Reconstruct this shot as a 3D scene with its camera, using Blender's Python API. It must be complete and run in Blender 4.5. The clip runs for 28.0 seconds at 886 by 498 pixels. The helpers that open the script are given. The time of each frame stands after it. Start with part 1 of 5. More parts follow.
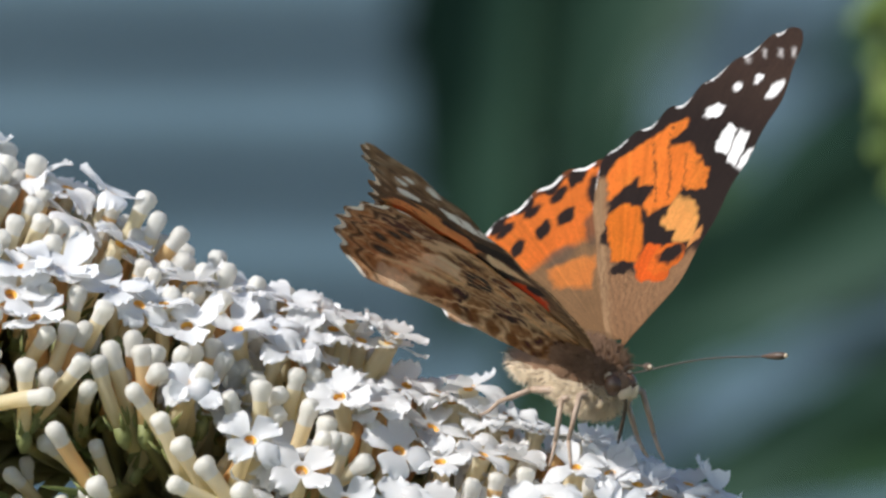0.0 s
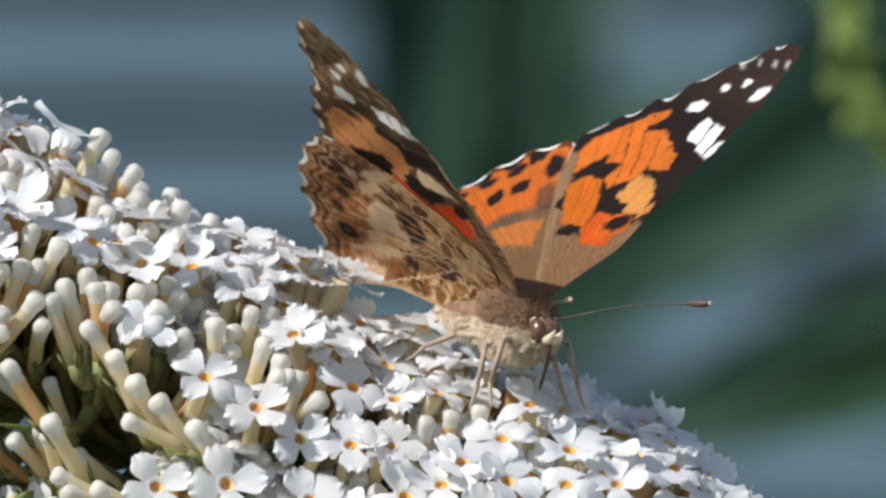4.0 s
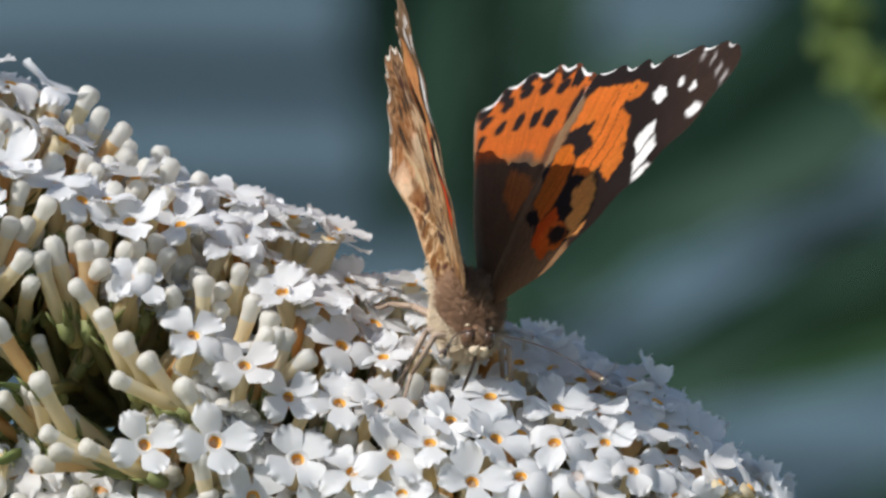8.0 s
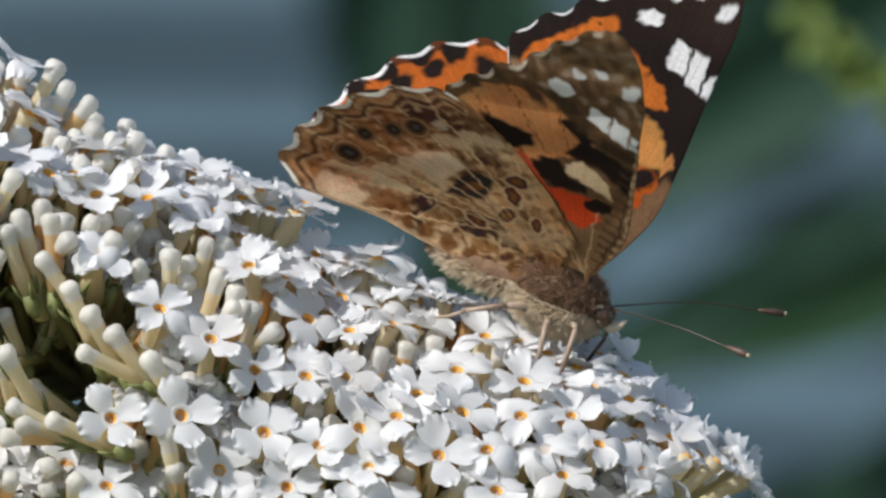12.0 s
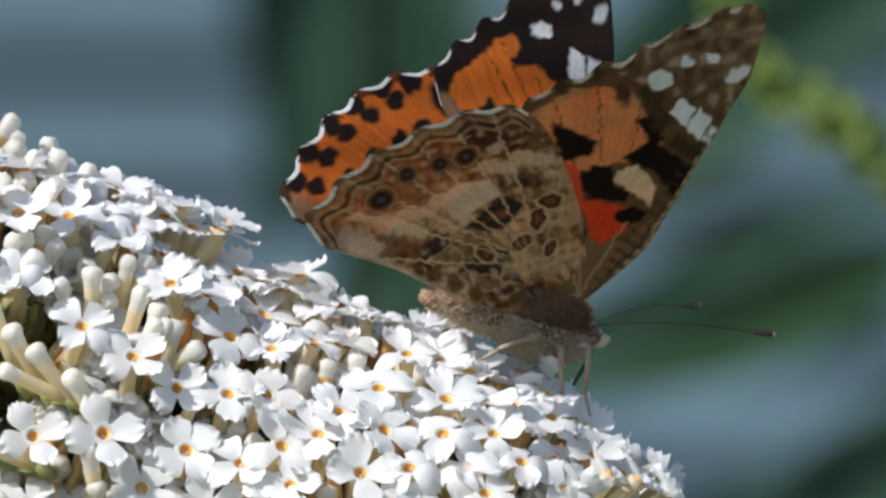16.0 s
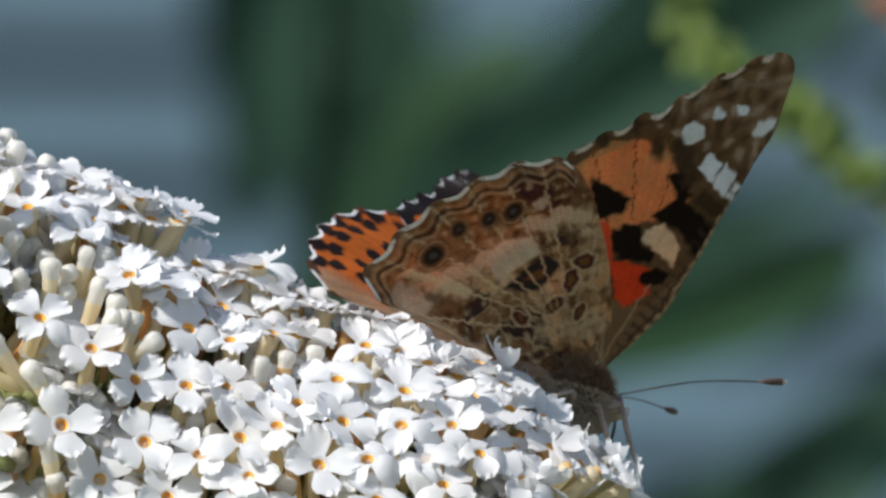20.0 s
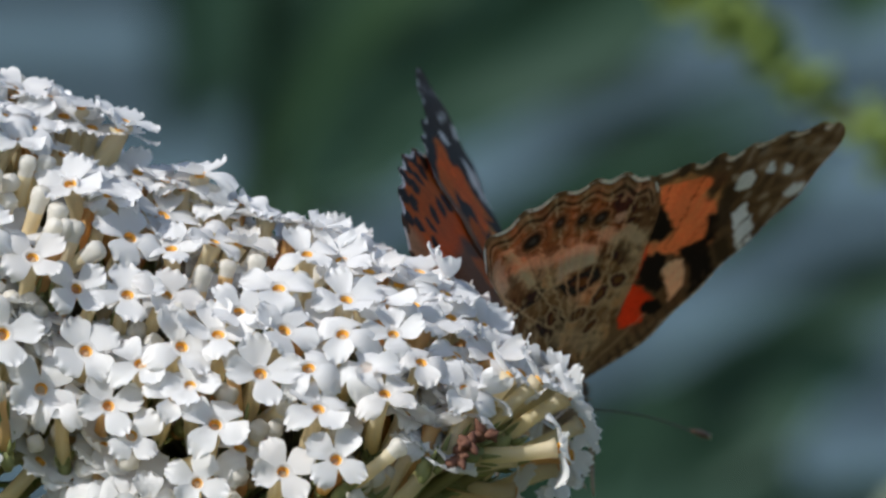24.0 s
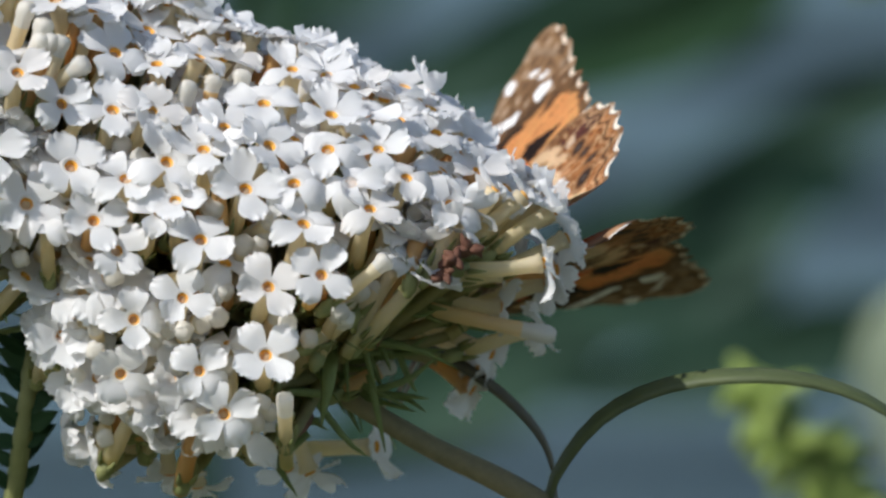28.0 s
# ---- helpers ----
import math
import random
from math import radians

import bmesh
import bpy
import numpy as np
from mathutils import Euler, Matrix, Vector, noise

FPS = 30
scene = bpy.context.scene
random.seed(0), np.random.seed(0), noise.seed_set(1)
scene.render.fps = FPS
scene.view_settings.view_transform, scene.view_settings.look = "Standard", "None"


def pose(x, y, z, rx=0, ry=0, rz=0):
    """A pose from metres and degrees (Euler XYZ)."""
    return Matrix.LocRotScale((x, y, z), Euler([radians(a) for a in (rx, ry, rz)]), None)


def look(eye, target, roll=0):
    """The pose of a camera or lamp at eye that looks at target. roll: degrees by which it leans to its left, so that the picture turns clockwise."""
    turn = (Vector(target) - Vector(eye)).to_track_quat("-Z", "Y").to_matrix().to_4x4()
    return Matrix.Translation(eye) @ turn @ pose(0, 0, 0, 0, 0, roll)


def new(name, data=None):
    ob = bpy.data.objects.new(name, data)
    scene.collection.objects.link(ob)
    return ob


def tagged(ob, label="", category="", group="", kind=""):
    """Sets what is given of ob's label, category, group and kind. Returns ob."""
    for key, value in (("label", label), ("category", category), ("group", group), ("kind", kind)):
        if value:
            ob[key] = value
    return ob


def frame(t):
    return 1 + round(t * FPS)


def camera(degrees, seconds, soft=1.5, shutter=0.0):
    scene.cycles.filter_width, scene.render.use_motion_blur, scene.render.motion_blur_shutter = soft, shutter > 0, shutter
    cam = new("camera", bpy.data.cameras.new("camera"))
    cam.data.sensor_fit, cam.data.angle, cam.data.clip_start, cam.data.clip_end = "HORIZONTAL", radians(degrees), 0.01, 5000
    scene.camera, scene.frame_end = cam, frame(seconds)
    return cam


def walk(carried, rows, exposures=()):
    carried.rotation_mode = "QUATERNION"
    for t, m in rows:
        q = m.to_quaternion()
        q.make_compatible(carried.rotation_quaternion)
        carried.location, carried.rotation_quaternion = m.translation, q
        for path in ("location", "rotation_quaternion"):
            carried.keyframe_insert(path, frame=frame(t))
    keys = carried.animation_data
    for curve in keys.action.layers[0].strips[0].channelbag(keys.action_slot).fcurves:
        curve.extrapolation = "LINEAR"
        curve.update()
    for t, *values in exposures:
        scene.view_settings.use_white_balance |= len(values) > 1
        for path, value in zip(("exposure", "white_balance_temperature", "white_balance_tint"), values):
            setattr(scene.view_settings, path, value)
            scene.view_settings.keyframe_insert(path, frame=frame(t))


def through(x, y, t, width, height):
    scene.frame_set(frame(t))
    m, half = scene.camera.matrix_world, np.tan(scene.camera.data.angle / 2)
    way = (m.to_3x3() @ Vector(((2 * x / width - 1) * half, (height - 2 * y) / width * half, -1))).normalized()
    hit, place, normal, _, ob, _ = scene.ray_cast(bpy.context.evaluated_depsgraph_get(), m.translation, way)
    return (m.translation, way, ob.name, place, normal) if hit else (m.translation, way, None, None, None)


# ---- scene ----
MM = 0.001
EYE = (0.0, -1.2, 0.0)
cam = camera(3.74, 28.0, soft=2.6)
cam.data.dof.use_dof = True
cam.data.dof.focus_distance = 1.186
cam.data.dof.aperture_fstop = 46.0
walk(cam, [
    (0.0, look(EYE, (-0.00811, 0, 0.00987))),
    (0.5, look(EYE, (-0.00796, 0, 0.00972))),
    (1.0, look(EYE, (-0.00497, 0, 0.00888))),
    (1.5, look(EYE, (-0.00520, 0, 0.00750))),
    (2.0, look(EYE, (-0.00459, 0, 0.00781))),
    (2.5, look(EYE, (-0.00482, 0, 0.00651))),
    (3.0, look(EYE, (-0.00428, 0, 0.00651))),
    (3.5, look(EYE, (-0.00451, 0, 0.00528))),
    (5.5, look(EYE, (-0.00168, 0, 0.00329))),
    (6.0, look(EYE, (-0.00275, 0, 0.00176))),
    (6.5, look(EYE, (-0.00336, 0, 0.00023))),
    (7.0, look(EYE, (-0.00306, 0, -0.00023))),
    (7.5, look(EYE, (-0.00260, 0, 0.00084))),
    (8.0, look(EYE, (-0.00306, 0, 0.00061))),
    (8.5, look(EYE, (-0.00336, 0, 0.00030))),
    (9.0, look(EYE, (-0.00321, 0, 0.00023))),
    (9.5, look(EYE, (-0.00298, 0, 0.00053))),
    (10.0, look(EYE, (-0.00161, 0, 0.00122))),
    (10.5, look(EYE, (-0.00130, 0, -0.00046))),
    (11.0, look(EYE, (-0.00000, 0, 0.00000))),
    (11.5, look(EYE, (0.00053, 0, -0.00023))),
    (12.0, look(EYE, (-0.00008, 0, -0.00176))),
    (12.5, look(EYE, (0.00145, 0, -0.00130))),
    (13.0, look(EYE, (0.00344, 0, -0.00007))),
    (13.5, look(EYE, (0.00490, 0, 0.00008))),
    (15.5, look(EYE, (0.00505, 0, 0.00076))),
    (16.0, look(EYE, (0.00681, 0, -0.00015))),
    (16.5, look(EYE, (0.00949, 0, -0.00015))),
    (17.0, look(EYE, (0.00949, 0, -0.00023))),
    (17.5, look(EYE, (0.00865, 0, -0.00046))),
    (18.0, look(EYE, (0.00727, 0, -0.00168))),
    (18.5, look(EYE, (0.00781, 0, -0.00160))),
    (19.0, look(EYE, (0.00865, 0, -0.00161))),
    (19.5, look(EYE, (0.00880, 0, -0.00206))),
    (20.0, look(EYE, (0.01048, 0, -0.00092))),
    (20.5, look(EYE, (0.01171, 0, -0.00298))),
    (22.5, look(EYE, (0.01263, 0, -0.00452))),
    (23.0, look(EYE, (0.01477, 0, -0.00421))),
    (23.5, look(EYE, (0.01401, 0, -0.00704))),
    (24.0, look(EYE, (0.01568, 0, -0.00896))),
    (24.5, look(EYE, (0.01561, 0, -0.00888))),
    (25.0, look(EYE, (0.01584, 0, -0.00888))),
    (25.5, look(EYE, (0.01645, 0, -0.01125))),
    (26.0, look(EYE, (0.01806, 0, -0.01316))),
    (26.5, look(EYE, (0.01837, 0, -0.02105))),
    (27.0, look(EYE, (0.01699, 0, -0.02403))),
    (27.5, look(EYE, (0.01844, 0, -0.02525))),
    (28.0, look(EYE, (0.01698, 0, -0.02533))),
], exposures=[(0, 0.11), (6, -0.04), (9, -0.17), (11, -0.12), (12, -0.09), (13, 0.10), (16.5, 0.20), (18, 0.17), (20, 0.12), (23, 0.06), (24, -0.14), (25, -0.20), (26.5, -0.22), (28, -0.12)])

# ---- daylight ----
SUN_TO = Vector((-0.63, -0.42, 0.65)).normalized()
sun_data = bpy.data.lights.new("sun", "SUN")
sun_data.energy, sun_data.angle, sun_data.color = 4.9, radians(0.53), (1.0, 0.97, 0.925)
sun = new("sun", sun_data)
sun.matrix_world = look(SUN_TO * 3, (0, 0, 0))
world = bpy.data.worlds.new("sky")
scene.world = world
world.use_nodes = True
sky = world.node_tree.nodes.new("ShaderNodeTexSky")
sky.sky_type, sky.sun_disc = "NISHITA", False
sky.sun_elevation = math.asin(SUN_TO.z)
sky.sun_rotation = math.atan2(SUN_TO.x, SUN_TO.y) % (2 * math.pi)
backing = world.node_tree.nodes["Background"]
backing.inputs["Strength"].default_value = 0.14
world.node_tree.links.new(sky.outputs[0], backing.inputs[0])


# ---- materials ----
class Nodes:
    """A small writer of node materials."""

    def __init__(self, name):
        self.mat = bpy.data.materials.new(name)
        self.mat.use_nodes = True
        self.tree = self.mat.node_tree
        self.bsdf = self.tree.nodes["Principled BSDF"]
        self.out = self.tree.nodes["Material Output"]

    def add(self, kind, **sockets):
        node = self.tree.nodes.new(kind)
        for key, value in sockets.items():
            node.inputs[key.replace("_", " ")].default_value = value
        return node

    def link(self, a, b):
        self.tree.links.new(a, b)

    def coords(self):
        return self.add("ShaderNodeTexCoord").outputs["Object"]

    def noise(self, scale, detail=4.0, rough=0.55):
        node = self.add("ShaderNodeTexNoise", Scale=scale, Detail=detail, Roughness=rough)
        self.link(self.coords(), node.inputs["Vector"])
        return node.outputs["Fac"]

    def ramp(self, fac, *stops):
        node = self.add("ShaderNodeValToRGB")
        band = node.color_ramp
        while len(band.elements) < len(stops):
            band.elements.new(0.5)
        for el, (pos, col) in zip(band.elements, stops):
            el.position, el.color = pos, (*col, 1)
        self.link(fac, node.inputs[0])
        return node.outputs[0]

    def mix(self, fac, a, b, mode="MIX"):
        node = self.tree.nodes.new("ShaderNodeMix")
        node.data_type, node.blend_type = "RGBA", mode
        for sock, value in ((node.inputs[0], fac), (node.inputs[6], a), (node.inputs[7], b)):
            if isinstance(value, (int, float)):
                sock.default_value = value
            elif isinstance(value, tuple):
                sock.default_value = (*value, 1)
            else:
                self.link(value, sock)
        return node.outputs[2]

    def bump(self, height, strength=0.3, distance=0.0002):
        node = self.add("ShaderNodeBump", Strength=strength, Distance=distance)
        self.link(height, node.inputs["Height"])
        self.link(node.outputs[0], self.bsdf.inputs["Normal"])

    def finish(self, colour, rough=0.6, through=0.0, through_tint=None):
        self.link(colour, self.bsdf.inputs["Base Color"])
        self.bsdf.inputs["Roughness"].default_value = rough
        if through:
            thin = self.tree.nodes.new("ShaderNodeBsdfTranslucent")
            self.link(through_tint or colour, thin.inputs[0])
            both = self.add("ShaderNodeMixShader", Fac=through)
            self.link(self.bsdf.outputs[0], both.inputs[1])
            self.link(thin.outputs[0], both.inputs[2])
            self.link(both.outputs[0], self.out.inputs[0])
        return self.mat


def plain_material(name, a, b, scale, rough=0.6, through=0.0, relief=0.25, depth=0.0001):
    n = Nodes(name)
    fine = n.noise(scale)
    broad = n.noise(scale * 0.17, 2.0)
    col = n.ramp(n.mix(0.45, fine, broad), (0.3, a), (0.7, b))
    own = n.add("ShaderNodeObjectInfo").outputs["Random"]
    tone = n.ramp(own, (0.0, (0.86, 0.86, 0.86)), (1.0, (1.0, 1.0, 1.0)))
    n.bump(fine, relief, depth)
    return n.finish(n.mix(1.0, col, tone, "MULTIPLY"), rough, through)


def petal_material():
    n = Nodes("white_petal")
    fine = n.noise(1800.0, 5.0)
    broad = n.noise(350.0, 2.0)
    col = n.ramp(broad, (0.3, (0.885, 0.895, 0.91)), (0.7, (0.93, 0.935, 0.945)))
    own = n.add("ShaderNodeObjectInfo").outputs["Random"]
    tone = n.ramp(own, (0.0, (0.97, 0.94, 0.91)), (0.25, (1, 1, 1)), (1.0, (1, 1, 1)))
    n.bump(fine, 0.12, 0.00006)
    return n.finish(n.mix(1.0, col, tone, "MULTIPLY"), 0.55, 0.58, n.mix(1.0, col, (1.0, 0.99, 0.97), "MULTIPLY"))


def tube_material(name, low, high):
    """Greenish at the foot, cream above, some flushed orange."""
    n = Nodes(name)
    coords = n.add("ShaderNodeSeparateXYZ")
    n.link(n.coords(), coords.inputs[0])
    ranged = n.add("ShaderNodeMapRange", From_Min=-0.009, From_Max=-0.0005)
    n.link(coords.outputs["Z"], ranged.inputs["Value"])
    col = n.ramp(ranged.outputs[0], (0.0, low), (0.55, high), (1.0, (0.88, 0.81, 0.64)))
    fine = n.noise(900.0)
    own = n.add("ShaderNodeObjectInfo").outputs["Random"]
    flush = n.ramp(own, (0.0, (0.92, 0.62, 0.36)), (0.2, (0.96, 0.76, 0.52)), (0.32, (1, 1, 1)), (1.0, (1, 0.99, 0.95)))
    n.bump(fine, 0.3, 0.0001)
    return n.finish(n.mix(1.0, n.mix(0.12, col, n.ramp(fine, (0.3, low), (0.7, high))), flush, "MULTIPLY"), 0.5, 0.6)


def wing_material():
    n = Nodes("wing_scales")
    tint = n.add("ShaderNodeAttribute")
    tint.attribute_name = "pattern"
    fine = n.noise(5200.0, 3.0, 0.7)
    broad = n.noise(420.0, 3.0)
    grain = n.ramp(fine, (0.25, (0.72, 0.72, 0.72)), (0.75, (1.12, 1.12, 1.12)))
    wear = n.ramp(broad, (0.3, (0.88, 0.88, 0.88)), (0.7, (1.05, 1.05, 1.05)))
    col = n.mix(1.0, n.mix(1.0, tint.outputs["Color"], grain, "MULTIPLY"), wear, "MULTIPLY")
    n.bump(fine, 0.4, 0.00006)
    n.bsdf.inputs["Specular IOR Level"].default_value = 0.06
    mat = n.finish(col, 0.62, 0.23, n.mix(1.0, col, (1.0, 0.72, 0.5), "MULTIPLY"))
    # the bare orange fields let more light through than the brown and black ones
    bands = n.add("ShaderNodeSeparateColor")
    n.link(tint.outputs["Color"], bands.inputs[0])
    gap = n.add("ShaderNodeMath")
    gap.operation = "SUBTRACT"
    n.link(bands.outputs[0], gap.inputs[0])
    n.link(bands.outputs[2], gap.inputs[1])
    share = n.add("ShaderNodeMapRange", From_Min=0.0, From_Max=0.7, To_Min=0.10, To_Max=0.46)
    n.link(gap.outputs[0], share.inputs["Value"])
    for node in n.tree.nodes:
        if node.bl_idname == "ShaderNodeMixShader":
            n.link(share.outputs[0], node.inputs[0])
    return mat


PETAL = petal_material()
THROAT = plain_material("orange_throat", (0.76, 0.33, 0.025), (0.86, 0.49, 0.09), 2500, 0.6, 0.1)
TUBE = tube_material("cream_tube", (0.74, 0.67, 0.34), (0.94, 0.83, 0.58))
BUD = plain_material("cream_bud", (0.86, 0.83, 0.75), (0.92, 0.905, 0.86), 700, 0.5, 0.5)
GREEN = plain_material("green_stalk", (0.24, 0.28, 0.09), (0.42, 0.43, 0.19), 500, 0.6, 0.35)
BRACT = plain_material("dull_bract", (0.17, 0.24, 0.07), (0.31, 0.37, 0.14), 500, 0.7, 0.35)
PALE_STALK = plain_material("pale_stalk", (0.34, 0.34, 0.13), (0.56, 0.50, 0.25), 500, 0.6, 0.5)
STEM = plain_material("downy_stem", (0.17, 0.15, 0.08), (0.29, 0.25, 0.14), 900, 0.75, 0.0, 0.5, 0.0002)
LEAF = plain_material("leaf_green", (0.022, 0.058, 0.028), (0.045, 0.095, 0.042), 60, 0.55, 0.2, 0.4, 0.0004)
ARCH = plain_material("olive_leaf", (0.060, 0.085, 0.030), (0.115, 0.145, 0.055), 400, 0.6, 0.2, 0.4, 0.0004)
BROWNED = plain_material("browned_leaf", (0.075, 0.065, 0.035), (0.14, 0.12, 0.07), 400, 0.7, 0.1, 0.4, 0.0004)
LEAF_DARK = plain_material("leaf_dark", (0.016, 0.046, 0.032), (0.034, 0.075, 0.046), 40, 0.55, 0.15, 0.4, 0.0004)
for dull in (LEAF, LEAF_DARK):
    dull.node_tree.nodes["Principled BSDF"].inputs["Specular IOR Level"].default_value = 0.12
LEAF_PALE = plain_material("leaf_underside", (0.24, 0.32, 0.22), (0.36, 0.42, 0.30), 50, 0.8, 0.2, 0.4, 0.0004)
YOUNG = plain_material("young_bud_green", (0.14, 0.22, 0.04), (0.25, 0.34, 0.08), 300, 0.65, 0.2)
SPROUT = plain_material("fresh_sprout_green", (0.22, 0.32, 0.06), (0.36, 0.46, 0.12), 300, 0.65, 0.25)
DRY = plain_material("withered_brown", (0.09, 0.032, 0.018), (0.19, 0.085, 0.048), 900, 0.8)
RUST = plain_material("rust_orange_petal", (0.50, 0.14, 0.05), (0.65, 0.24, 0.10), 300, 0.6, 0.2)
PAINT = plain_material("blue_grey_paint", (0.089, 0.154, 0.202), (0.138, 0.220, 0.280), 9, 0.6, 0.0, 0.3, 0.001)
# near-black colour that paints the shade in the gaps between fence boards
GAP_SHADE = plain_material("board_gap_shade", (0.02, 0.025, 0.033), (0.04, 0.046, 0.055), 9, 0.8, 0.0, 0.3, 0.001)
SOIL = plain_material("garden_ground", (0.05, 0.07, 0.03), (0.12, 0.12, 0.06), 3, 0.95, 0.0, 0.6, 0.02)
WING = wing_material()
FUR = plain_material("tan_fur", (0.16, 0.088, 0.048), (0.36, 0.215, 0.13), 1500, 0.85, 0.05, 0.6, 0.0002)
FUR_PALE = plain_material("pale_fur", (0.74, 0.60, 0.42), (0.90, 0.79, 0.61), 1500, 0.85, 0.3, 0.6, 0.0002)
LEG = plain_material("leg_chitin", (0.26, 0.18, 0.13), (0.48, 0.36, 0.27), 2500, 0.5)
DARK = plain_material("dark_chitin", (0.02, 0.014, 0.01), (0.06, 0.035, 0.02), 2500, 0.35)
EYE_MAT = plain_material("brown_eye", (0.07, 0.035, 0.02), (0.16, 0.085, 0.05), 4000, 0.25)
CLUB = plain_material("antenna_club", (0.045, 0.025, 0.015), (0.14, 0.08, 0.05), 1200, 0.5)


# ---- shaping ----
def mesh_from(name, verts, faces, mats, smooth=True, slots=None):
    me = bpy.data.meshes.new(name)
    me.from_pydata([tuple(v) for v in verts], [], [tuple(f) for f in faces])
    for m in mats if isinstance(mats, (list, tuple)) else [mats]:
        me.materials.append(m)
    me.polygons.foreach_set("use_smooth", [smooth] * len(me.polygons))
    if slots:
        me.polygons.foreach_set("material_index", slots)
    me.update()
    return me


def part(name, me, parent, label="", m=None):
    ob = new(name, me)
    ob.parent = parent
    if m is not None:
        ob.matrix_basis = m
    return tagged(ob, label)


def sweep(points, radii, sides=8, caps=True):
    """Vertices and faces of a round tube along points."""
    pts = [Vector(p) for p in points]
    verts, faces = [], []
    side = None
    for i, p in enumerate(pts):
        d = (pts[min(i + 1, len(pts) - 1)] - pts[max(i - 1, 0)]).normalized()
        if side is None:
            side = d.orthogonal().normalized()
        side = (side - d * side.dot(d)).normalized()
        other = d.cross(side)
        for k in range(sides):
            a = 2 * math.pi * k / sides
            verts.append(p + (side * math.cos(a) + other * math.sin(a)) * radii[i])
    for i in range(len(pts) - 1):
        for k in range(sides):
            j = (k + 1) % sides
            faces.append((i * sides + k, i * sides + j, (i + 1) * sides + j, (i + 1) * sides + k))
    if caps:
        faces.append(tuple(reversed(range(sides))))
        faces.append(tuple(range((len(pts) - 1) * sides, len(pts) * sides)))
    return verts, faces


def gather(pieces):
    verts, faces = [], []
    for v, f in pieces:
        n = len(verts)
        verts += list(v)
        faces += [tuple(i + n for i in q) for q in f]
    return verts, faces


def curve_points(ctrl, n):
    """Points along a smooth curve through the control points."""
    c = [Vector(p) for p in ctrl]
    c = [c[0] * 2 - c[1], *c, c[-1] * 2 - c[-2]]
    out = []
    spans = len(c) - 3
    for k in range(n):
        u = k / (n - 1) * spans
        i = min(int(u), spans - 1)
        u -= i
        p0, p1, p2, p3 = c[i:i + 4]
        out.append(0.5 * (2 * p1 + (p2 - p0) * u + (2 * p0 - 5 * p1 + 4 * p2 - p3) * u * u + (3 * p1 - p0 - 3 * p2 + p3) * u ** 3))
    return out


def blob(centre, size, turn=None, rings=8, sides=12, bumpy=0.0, rng=None):
    verts, faces = [], []
    turn = turn or Matrix.Identity(3)
    for i in range(rings + 1):
        a = math.pi * i / rings
        for k in range(sides):
            b = 2 * math.pi * k / sides
            s = 1 + (rng.uniform(-bumpy, bumpy) if rng else 0)
            v = Vector((math.sin(a) * math.cos(b) * size[0], math.sin(a) * math.sin(b) * size[1], math.cos(a) * size[2])) * s
            verts.append(turn @ v + Vector(centre))
    for i in range(rings):
        for k in range(sides):
            j = (k + 1) % sides
            faces.append((i * sides + k, (i + 1) * sides + k, (i + 1) * sides + j, i * sides + j))
    return verts, faces


def seen(px, py, dist):
    """A point of the view at 11 s: across and down in twentieths of a millimetre, dist metres from the eye."""
    return Vector(((px - 784) / 24012 * dist, -1.2 + dist, -(py - 441) / 24012 * dist))


def turned(direction, spin):
    """A rotation whose z axis lies along direction."""
    return Vector(direction).to_track_quat("Z", "Y").to_matrix() @ Matrix.Rotation(spin, 3, "Z")


# ---- ground and fence ----
GROUND = -1.15


def build_ground():
    n = 60
    verts, faces = [], []
    for i in range(n + 1):
        for k in range(n + 1):
            u, v = 2 * i / n - 1, 2 * k / n - 1
            x, y = 400 * u ** 3 + 3 * u, 400 * v ** 3 + 3 * v
            verts.append((x, y, GROUND + 0.03 * noise.noise((x, y, 0))))
    for i in range(n):
        for k in range(n):
            a = i * (n + 1) + k
            faces.append((a, a + n + 1, a + n + 2, a + 1))
    tagged(new("ground", mesh_from("ground", verts, faces, SOIL)), "dark garden ground with sparse grass", "ground", kind="structure")


def plank_mesh(name, length, height, depth, mat):
    bm = bmesh.new()
    bmesh.ops.create_cube(bm, size=1.0, matrix=Matrix.Diagonal((length, depth, height, 1)))
    bmesh.ops.bevel(bm, geom=bm.edges[:], offset=0.006, segments=2, affect="EDGES")
    me = bpy.data.meshes.new(name)
    bm.to_mesh(me)
    bm.free()
    me.materials.append(mat)
    return me


def build_fence():
    fence = tagged(new("fence"), "blue-grey painted garden fence of horizontal boards", "fence")
    fence.location = (0.0, 5.8, GROUND)
    board = plank_mesh("board", 3.2, 0.052, 0.02, PAINT)
    # dark sheet added behind the boards, so their gaps read as shadow
    dark = plank_mesh("shade_board", 3.2, 2.3, 0.02, GAP_SHADE)
    part("back_panel", dark, fence, "dark sheet standing in for the shade between the boards", pose(0, 0.06, 1.15))
    z = 0.06
    rng = random.Random(8)
    while z < 2.25:
        part("board", board, fence, m=pose(rng.uniform(-0.01, 0.01), 0, z, rng.uniform(-1, 1), rng.uniform(-0.2, 0.2), 0))
        z += 0.0715
    post = plank_mesh("post", 0.07, 2.35, 0.07, PAINT)
    for x in (-1.5, 1.5):
        part("post", post, fence, m=pose(x, 0.16, 1.17))


build_ground()
build_fence()


